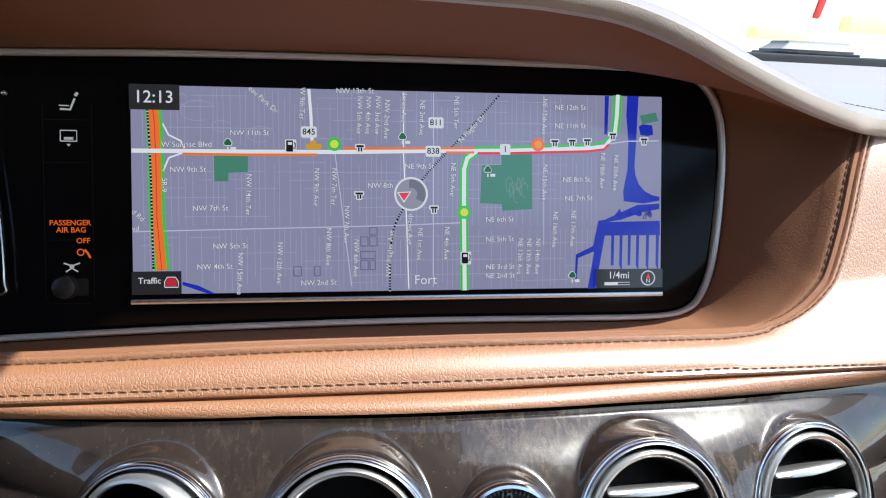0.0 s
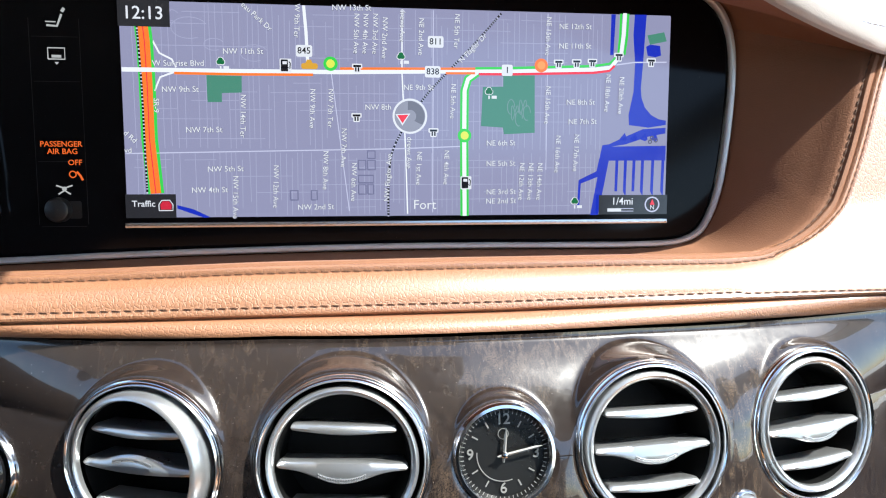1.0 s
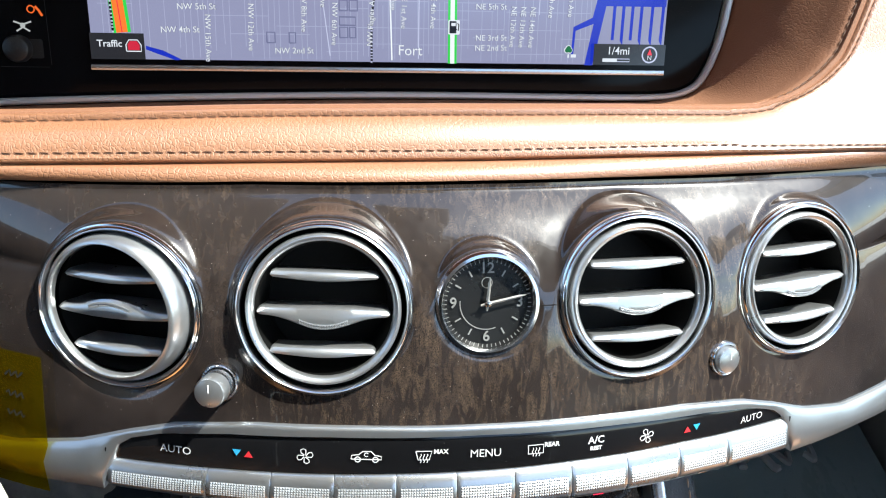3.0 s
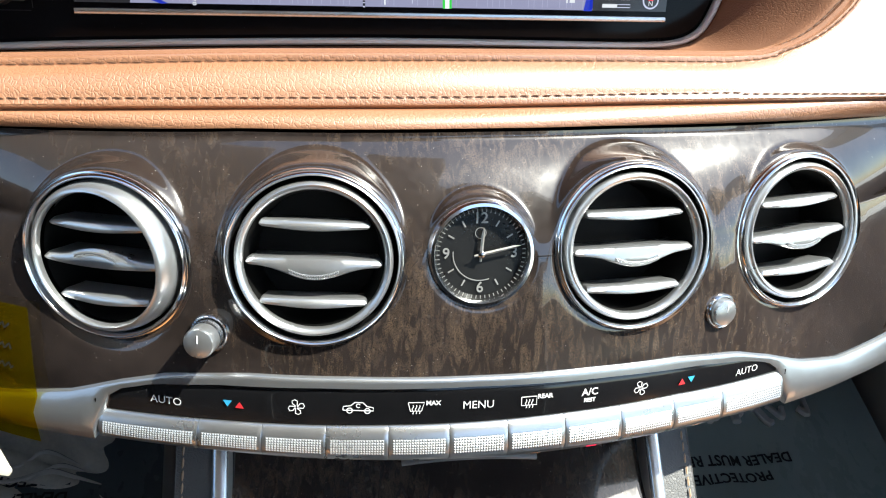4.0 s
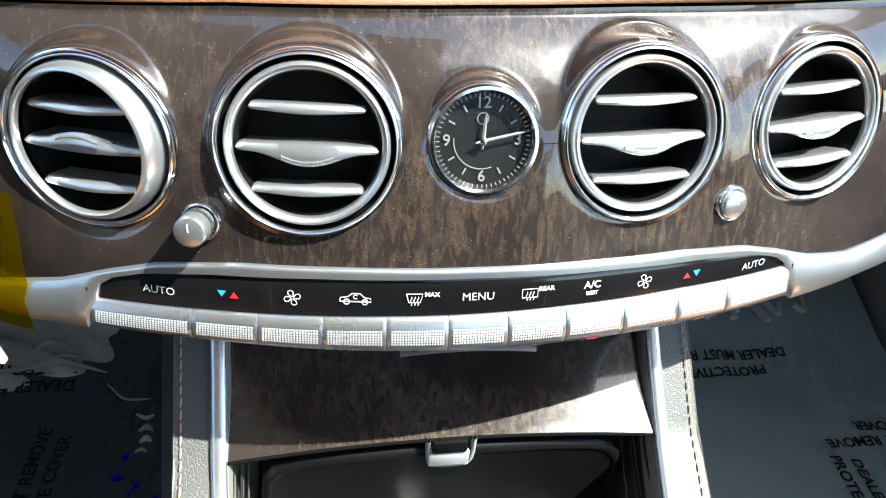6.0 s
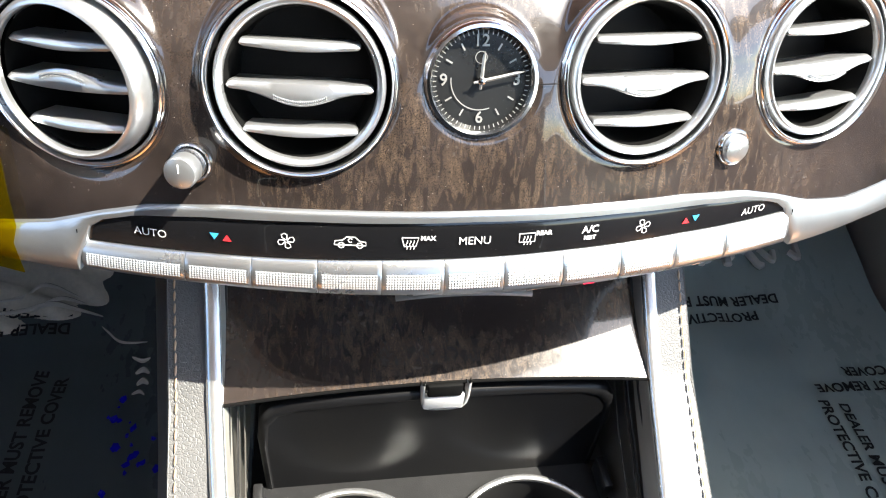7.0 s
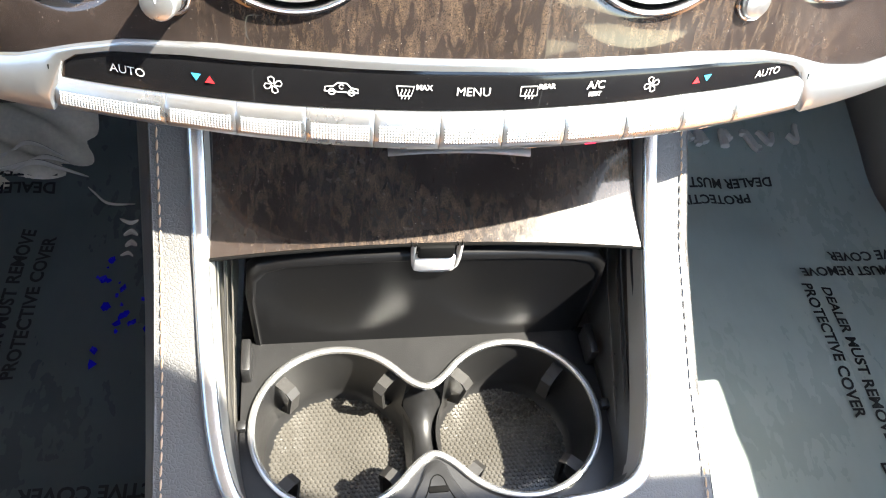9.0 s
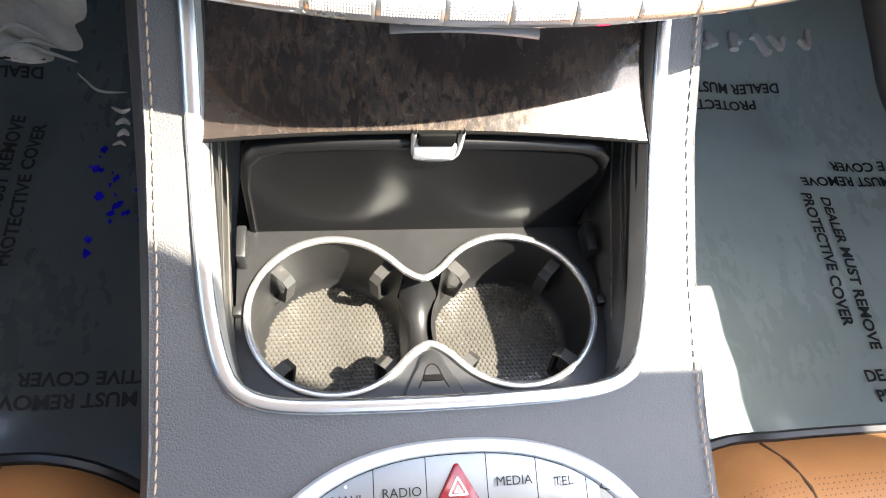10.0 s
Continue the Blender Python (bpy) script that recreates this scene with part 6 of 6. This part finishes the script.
def build_cups():
    tray = thing("cup_holder", "black double cup holder insert with a chrome figure-eight rim", "cup holder", at=(0, CUP_Y, TRAY_Z))
    outline = cup_outline()
    # Tray top, cut out round the cups.
    outer = []
    for x, y in outline:
        a = math.atan2(y / 0.055, x / 0.098)
        k = max(abs(math.cos(a)), abs(math.sin(a)))
        ox, oy = 0.0975 * math.cos(a) / k, 0.0525 * math.sin(a) / k
        outer.append(Vector((ox, CUP_Y + oy + (-0.003 if oy < 0 else 0), TRAY_Z - 0.0015)))
    inner = [Vector((x, CUP_Y + y, TRAY_Z - 0.001)) for x, y in outline]
    part("tray_top", loft([outer, inner], ring=True), PLASTIC, tray)
    rim = [Vector((x, CUP_Y + y, TRAY_Z)) for x, y in outline]
    part("figure_eight_rim", sweep(rim, 0.0038, 0.0036, n=10, closed=True), RIM_METAL, tray, "chrome figure-eight rim")
    for s in (-1, 1):
        cx = s * CUP_X
        cup_wall = bmesh.new()
        n = 60
        hs = (TRAY_Z - 0.001, TRAY_Z - 0.012, TRAY_Z - 0.026, TRAY_Z - 0.039, TRAY_Z - 0.046, TRAY_Z - 0.049)
        rs = (CUP_R - 0.0008, CUP_R - 0.0014, CUP_R - 0.0022, CUP_R - 0.0032, CUP_R - 0.0045, CUP_R - 0.008)
        vs = []
        for h, r in zip(hs, rs):
            row = []
            for k in range(n):
                a = math.tau * k / n
                x = cx + r * math.cos(a)
                row.append(cup_wall.verts.new((x, CUP_Y + r * math.sin(a), h)))
            vs.append(row)
        for i in range(len(hs) - 1):
            for k in range(n):
                f = (vs[i][k], vs[i][(k + 1) % n], vs[i + 1][(k + 1) % n], vs[i + 1][k])
                mid = sum((w.co for w in f), Vector()) / 4
                if abs(mid.x) < 0.0145 and abs(mid.y - CUP_Y) < 0.021 and i < 2:
                    continue
                cup_wall.faces.new(f)
        wall = part("cup", cup_wall, PLASTIC, tray, "black plastic cup wall")
        bm = disc(CUP_R - 0.0042, TRAY_Z - 0.0478, 60, Matrix.Translation((cx, CUP_Y, 0)))
        pitch, r_mat = 0.0027, CUP_R - 0.0058
        for iy in range(-18, 19):
            for ix in range(-18, 19):
                x, y = (ix + 0.5 * (iy % 2)) * pitch, iy * pitch * 0.866
                if x * x + y * y > r_mat ** 2:
                    continue
                rings = [[bm.verts.new((cx + x + r * math.cos(math.tau * k / 6), CUP_Y + y + r * math.sin(math.tau * k / 6), TRAY_Z - 0.0478 + h)) for k in range(6)] for r, h in ((0.00125, 0.0001), (0.00075, 0.0007))]
                for k in range(6):
                    bm.faces.new((rings[0][k], rings[0][(k + 1) % 6], rings[1][(k + 1) % 6], rings[1][k]))
                bm.faces.new(rings[1])
        part("mat", bm, MAT_RUBBER, wall, "studded grey rubber mat", smooth=False)
        for a in (45, 135, 225, 315):
            d = Vector((math.cos(radians(a)), math.sin(radians(a)), 0))
            side = Vector((-d.y, d.x, 0))
            c = Vector((cx, CUP_Y, 0)) + d * (CUP_R - 0.002)
            rows = []
            for inn, z, w in ((0.0, -0.006, 0.0034), (0.0075, -0.0065, 0.0032), (0.0110, -0.010, 0.0032), (0.0085, -0.030, 0.0034), (0.0, -0.036, 0.0034)):
                rows.append([c - d * inn + side * s2 * w + Vector((0, 0, TRAY_Z + z)) for s2 in (-1, -0.6, 0.6, 1)])
            bm = loft(rows)
            thick(bm, 0.002, -d * -1)
            part("grip_tab", bm, RUBBER, wall, "rubber grip tab")
    # Saddle between the two cups.
    rows = []
    for y in np.linspace(-0.024, 0.024, 9):
        zz = TRAY_Z - 0.028 + 0.02 * (abs(y) / 0.024) ** 3
        rows.append([Vector((x, CUP_Y + y, zz - 400 * x * x * 0.25)) for x in np.linspace(-0.0105, 0.0105, 7)])
    part("saddle", loft(rows), PLASTIC, tray)
    # Release tab in front.
    tab = [(-0.018, 0.1385), (0.018, 0.1385), (0.0125, 0.1495), (0.0078, 0.1575), (0.0052, 0.1640), (0.0028, 0.1664), (0.0, 0.1672), (-0.0028, 0.1664), (-0.0052, 0.1640), (-0.0078, 0.1575), (-0.0125, 0.1495)]
    bm = loft([[Vector((x * k, 0.15 + (y - 0.15) * k, z)) for x, y in tab] for k, z in ((1.0, TRAY_Z - 0.004), (1.0, TRAY_Z + 0.0004), (0.93, TRAY_Z + 0.0012))], ring=True)
    bm.faces.new(list(bm.verts)[-len(tab):])
    release = part("release_tab", bm, PLASTIC, tray, "dark grey release tab")
    part("thumb_groove", block(-0.0052, 0.0052, 0.1500, 0.1535, TRAY_Z + 0.0005, TRAY_Z + 0.0020, 0.0008), DEEP_BLACK, release)
    part("edge_line", sweep([Vector((x * 0.62, 0.1385 + (y - 0.1385) * 0.72, TRAY_Z + 0.0013)) for x, y in tab[2:]], 0.0006, 0.0006, n=6), DEEP_BLACK, release)


def build_controls():
    """Oval silver panel with the lower keys."""
    def at(x, y, h=0.0):
        s = (console_z(y + 0.01) - console_z(y - 0.01)) / 0.02
        return Vector((x, y, console_z(y))) + Vector((0, -s, 1)).normalized() * h

    unit = thing("control_panel", "oval silver control panel with engraved keys and a red hazard switch", "control panel", at=(0.003, 0.07, 0.53))
    cx, cy, hw, hh = 0.0045, 0.0375, 0.0985, 0.0785
    ring = [(cx + hw * math.copysign(abs(math.cos(a)) ** 0.85, math.cos(a)), cy + hh * math.copysign(abs(math.sin(a)) ** 0.85, math.sin(a))) for a in np.linspace(0, math.tau, 96, endpoint=False)]
    rows = []
    for k, h in ((1.0, -0.002), (1.0, 0.0016), (0.985, 0.0032), (0.955, 0.0036), (0.925, 0.0028), (0.915, 0.0014)):
        rows.append([at(cx + (x - cx) * k, cy + (y - cy) * (k if k > 0.97 else k + 0.0), h) for x, y in ring])
    part("surround", loft(rows, ring=True), TRIM_SILVER, unit, "broad satin silver surround")
    plate = [at(cx + (x - cx) * 0.92, cy + (y - cy) * 0.92, 0.0008) for x, y in ring]
    bm = bmesh.new()
    bm.faces.new([bm.verts.new(p) for p in plate])
    part("bed", bm, DEEP_BLACK, unit)

    def arc(x):
        t = max(-1.0, min(1.0, (x - cx) / (hw * 0.915)))
        return cy + hh * 0.915 * (1 - abs(t) ** (1 / 0.85 * 2)) ** (0.85 / 2)

    bounds = [-0.080, -0.0590, -0.0338, -0.0102, 0.0176, 0.0408, 0.0640, 0.086]
    names = ["", "NAVI", "RADIO", "", "MEDIA", "TEL", ""]
    for a, b, text in zip(bounds, bounds[1:], names):
        a2, b2 = a + 0.0002, b - 0.0002
        xs = np.linspace(a2, b2, 8)
        bm = loft([[at(x, arc(x) - 0.0004 - k * (arc(x) - 0.068), h) for x in xs] for k, h in ((0, 0.0), (0, 0.0018), (0.02, 0.0022), (0.5, 0.0024), (0.97, 0.0022), (1, 0.0))])
        key = part("key", bm, KEY, unit, "silver key")
        if text:
            x = (a + b) / 2 + 0.0005
            y = near(x, (-0.05, -0.02, 0.03, 0.053), (0.0925, 0.0945, 0.0962, 0.0945))
            part("caption", lettering(text, 0.0058, frame_at(at(x, y, 0.0040), (1, 0, 0), up_console(Vector((x, y, 0)))), 0.0001, 0.0), PLASTIC, key)

    def tri(r, y0):
        """A triangle with rounded corners."""
        return [(0.0037 + 0.76 * r * math.cos(radians(d)) + 0.12 * r * math.cos(radians(d + e)), y0 + 0.76 * r * math.sin(radians(d)) + 0.12 * r * math.sin(radians(d + e))) for d in (90, 210, 330) for e in (-60, -30, 0, 30, 60)]

    rows = [[at(x, y, h) for x, y in tri(r, 0.0945)] for r, h in ((0.0122, 0.001), (0.0122, 0.0036), (0.0110, 0.0044))]
    bm = loft(rows, ring=True)
    bm.faces.new(list(bm.verts)[-15:])
    switch = part("hazard_switch", bm, HAZARD_RED, unit, "red triangular hazard switch")
    rows = [[at(x, y, 0.0047) for x, y in tri(r, 0.0945)] for r in (0.0058, 0.0040)]
    part("triangle_core", loft([[at(x, y, h) for x, y in tri(r, 0.0940)] for r, h in ((0.0024, 0.0047), (0.0005, 0.0048))], ring=True), WHITE_INK, switch)
    part("triangle", loft(rows, ring=True), WHITE_INK, switch)
    m = frame_at(at(0.0765, 0.090, 0.0027), (1, 0, 0), up_console(Vector((0, 0.09, 0))))
    part("car_symbol", ribbon([(-0.006, -0.001), (-0.0055, 0.0008), (-0.002, 0.0024), (0.002, 0.002), (0.0055, 0.0), (0.006, -0.0012), (-0.006, -0.001)], 0.0006, m @ pose(0, 0, 0, 0, 0, -15)), PLASTIC, unit)
    part("led", disc(0.0005, 0.0028, 10, frame_at(at(-0.0460, 0.0985), (1, 0, 0), up_console(Vector((0, 0.09, 0))))), glow("white_lamp", (1, 1, 1), 1.5), unit)


# ---- footwells and seats ----
def film_z(x, y):
    z = 0.080 + 0.35 * max(0.0, y - 0.70) ** 1.1
    z += 0.012 * noise.noise(Vector((x * 5, y * 5, 3))) + 0.005 * noise.noise(Vector((x * 17, y * 17, 8)))
    return z


def build_footwells():
    for s in (-1, 1):
        x0, x1 = (0.148, 0.80) if s > 0 else (-0.80, -0.148)
        bm = loft([[Vector((x, y, film_z(x, y))) for y in np.linspace(-0.2, 0.97, 90)] for x in np.linspace(x0, x1, 60)])
        well = thing("floor_film", "protective film with printed warnings, its colour lightened for light" if s > 0 else "crinkled protective film with printed warnings, its colour darkened for shade", "protective film", "footwell films", at=((x0 + x1) / 2, 0.3, 0.06))
        part("sheet", thick(bm, 0.012, (0, 0, -1)), FILM_LIT if s > 0 else FILM_SHADED, well)
        if s > 0:
            texts = [("DEALER MUST REMOVE", 0.636, 0.430, -92.5), ("PROTECTIVE COVER", 0.608, 0.449, -92.5), ("DEALER MUST REMOVE", 0.712, 0.283, 0), ("PROTECTIVE COVER", 0.704, 0.257, 0),
                     ("DEALER MUST REMOVE", 0.731, 0.571, 180), ("PROTECTIVE COVER", 0.772, 0.596, 180), ("DEALER MUST REMOVE", 0.522, 0.733, 180), ("PROTECTIVE COVER", 0.492, 0.706, 180)]
        else:
            texts = [("PROTECTIVE COVER", -0.261, 0.326, 180), ("DEALER MUST REMOVE", -0.272, 0.302, 180), ("DEALER MUST REMOVE", -0.420, 0.560, 86), ("PROTECTIVE COVER", -0.394, 0.561, 86),
                     ("DEALER MUST REMOVE", -0.503, 0.735, 180), ("PROTECTIVE COVER", -0.489, 0.760, 180)]
        for text, x, y, a in texts:
            bm = lettering(text, 0.0215, pose(x, y, 0, 0, 0, a), 0, 0.0006)
            bmesh.ops.subdivide_edges(bm, edges=[e for e in bm.edges if e.calc_length() > 0.008], cuts=2)
            for v in bm.verts:
                v.co.z = film_z(v.co.x, v.co.y) + 0.0022
            part("printed_warning", bm, INK, well, "black printed warning")
        # Loose film by the toe board: paled folds, highlights drawn as white strips.
        rng = random.Random(5 + s)
        if s < 0:
            rows = []
            for u in np.linspace(0, 1, 60):
                row = []
                for v in np.linspace(0, 1, 50):
                    x, y = -0.64 + 0.30 * u, 0.735 + 0.20 * v + 0.010 * math.sin(9 * u)
                    edge = min(1.0, 6 * v) * min(1.0, 5 * (1 - u) + 0.8 * noise.noise(Vector((0, y * 20, 5.0))) * (1 - u)) if u < 1 else 0.0
                    h = 0.013 + 0.009 * math.sin(130 * y + 3 * math.sin(16 * x) + 20 * x) + 0.006 * noise.noise(Vector((x * 14, y * 18, 1.0)))
                    row.append(Vector((x, y, film_z(x, y) - 0.003 + (h + 0.30 * max(0.0, y - 0.78)) * edge)))
                rows.append(row)
            part("film_fold", thick(loft(rows), 0.001, (0, 0, -1)), FOLD, well, "crinkled loose film, its gleam put into a pale colour")
            glint_lines = [((-0.50, 0.748), (-0.454, 0.752), (-0.415, 0.762), (-0.386, 0.754), (-0.348, 0.741)), ((-0.439, 0.748), (-0.421, 0.763), (-0.402, 0.770), (-0.373, 0.760)), ((-0.49, 0.764), (-0.453, 0.774), (-0.433, 0.788), (-0.411, 0.785), (-0.381, 0.770)),
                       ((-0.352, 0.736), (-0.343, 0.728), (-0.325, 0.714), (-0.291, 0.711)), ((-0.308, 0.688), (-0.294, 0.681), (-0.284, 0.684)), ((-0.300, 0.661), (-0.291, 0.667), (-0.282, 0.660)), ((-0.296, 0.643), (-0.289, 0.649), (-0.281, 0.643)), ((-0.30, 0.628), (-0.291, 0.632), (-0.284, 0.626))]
            for k, line in enumerate(glint_lines):
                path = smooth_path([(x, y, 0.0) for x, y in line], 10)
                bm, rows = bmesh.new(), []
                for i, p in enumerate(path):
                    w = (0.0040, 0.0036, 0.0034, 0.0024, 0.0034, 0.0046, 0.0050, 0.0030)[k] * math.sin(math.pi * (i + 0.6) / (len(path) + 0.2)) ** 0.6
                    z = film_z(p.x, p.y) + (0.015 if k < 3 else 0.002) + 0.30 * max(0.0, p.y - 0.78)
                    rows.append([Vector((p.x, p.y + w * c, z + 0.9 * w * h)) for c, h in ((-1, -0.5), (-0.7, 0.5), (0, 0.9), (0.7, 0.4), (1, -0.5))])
                part("film_highlight", loft(rows, bm=bm), STRIP_GLINT, well, "white strip standing for a highlight on the film")
        else:
            for k in range(6):
                # White blobs in place of sun glints on the film.
                cx, cy = 0.50 + 0.036 * k + rng.uniform(-0.008, 0.008), rng.uniform(0.790, 0.806)
                w = rng.uniform(0.004, 0.012)
                path = [Vector((cx + w * t, cy + 0.012 * math.sin(3 * t + k) + 0.01 * t * (k % 3 - 1), film_z(cx + w * t, cy) + 0.006)) for t in np.linspace(-1, 1, 12)]
                part("floor_glint", sweep(path, rng.uniform(0.006, 0.016), 0.010, n=8), BLOB_GLINT, well, "small white blob standing for a sun glint")
        if s < 0:
            # Stray blue light drawn as thin coloured patches; no foil lies here.
            bm = bmesh.new()
            for k in range(26):
                cx, cy = -0.295 + rng.gauss(0, 0.024), 0.545 + rng.gauss(0, 0.035)
                r = rng.uniform(0.002, 0.006)
                patch([(cx + r * rng.uniform(0.4, 1.2) * math.cos(a), cy + r * rng.uniform(0.4, 1.6) * math.sin(a)) for a in np.linspace(0, math.tau, 6, endpoint=False)], Matrix(), film_z(cx, cy) + 0.008, bm)
            tagged(part("blue_blotches", bm, BLUE_STRAY, well, "scattered patches standing for stray blue light"), kind="stuff")


# White that stands for glints on the right film.
BLOB_GLINT = material("white_glint", (0.82, 0.82, 0.80), 0.4, 0, 0.3, 0.05, 40)
# Film gleam put into the colour: whitened folds and white highlight strips.
FOLD = material("film_fold_lightened", (0.78, 0.74, 0.66), 0.18, 0.0, 1.0, 0.25, 14, rough_spread=0.05)
STRIP_GLINT = material("film_glint_white", (0.86, 0.84, 0.80), 0.2, 0.0, 1.0, 0.06, 40, rough_spread=0.05)


def build_seat(s):
    """Front edge and cushion of a front seat."""
    seat = thing("front_seat", "perforated cognac leather seat cushion with piped front edge", "seat", "front seats", at=(s * 0.42, -0.1, 0.2))
    x0, x1, y1 = 0.155, 0.70, (0.158 if s < 0 else 0.141)

    def top(u, v):
        x = x0 + (x1 - x0) * u
        rx = min(u, 1 - u) * (x1 - x0)
        y = y1 - 0.55 * v
        side = 0.030 * max(0.0, 1 - rx / 0.05) ** 2
        front = 0.045 * max(0.0, 1 - v * 0.55 / 0.06) ** 2.2
        crown = near(u, (0, 0.12, 0.2, 0.5, 0.8, 0.88, 1), (0.018, 0.020, 0.004, 0.0, 0.004, 0.020, 0.018))
        fy = y - 0.03 * (abs(u - 0.5) * 2) ** 6
        return Vector((s * x, fy, 0.425 + crown - side - front))

    rows = [[top(u, v) for u in np.linspace(0, 1, 50)] for v in np.linspace(0, 1, 40)]
    skirt = [[p + Vector((0, 0.012, -0.03)) for p in rows[0]], [p + Vector((0, -0.01, -0.12)) for p in rows[0]]]
    part("cushion", loft(list(reversed(skirt)) + rows), SEAT, seat)
    bm = bmesh.new()
    for i in range(110):
        for j in range(44):
            u, v = 0.06 + 0.88 * i / 109, 0.06 + 0.3 * j / 43
            if 0.15 < u < 0.18:
                continue
            p = top(u, v)
            m = Matrix.Translation(p + Vector((0, 0.0, 0.0006)))
            bm.faces.new([bm.verts.new(m @ Vector((0.0006 * c, 0.0006 * d, 0.0))) for c, d in ((1, 0), (0, 1), (-1, 0), (0, -1))])
    tagged(part("perforations", bm, DARK_THREAD, seat, "tiny dark perforations"), kind="stuff")
    part("piping", sweep([top(0.165, v) + Vector((0, 0, 0.0004)) for v in np.linspace(0, 1, 30)], 0.0022, 0.0022, n=8), DARK_THREAD, seat)
    edge = [top(u, 0.0) + Vector((0, 0.006, -0.012)) for u in np.linspace(0.02, 0.98, 40)]
    part("front_trim", sweep(edge, 0.010, 0.016, n=10), PLASTIC, seat, "black plastic front edge")
    part("seat_base", block(*sorted((s * 0.17, s * 0.69)), -0.42, 0.115, 0.10, 0.375, 0.02), PLASTIC, seat, "black plastic seat base")


build_shell()
build_outside()
build_display()
build_dash()
build_sensor()
build_fascia()
for k, m in enumerate(VENTS):
    build_vent(m, VENT_SIZE[k], (-8.0, 0.0, 0.0, 0.0)[k], flip=(k == 0))
build_clock()
build_knob(-0.1025, 0.7314, True)
build_knob(0.1090, 0.7334, False)
build_climate()
build_yellow_reflection()
build_start_button()
build_paper()
build_console()
build_lid()
build_flap()
build_cups()
build_controls()
build_footwells()
for s in (-1, 1):
    build_seat(s)
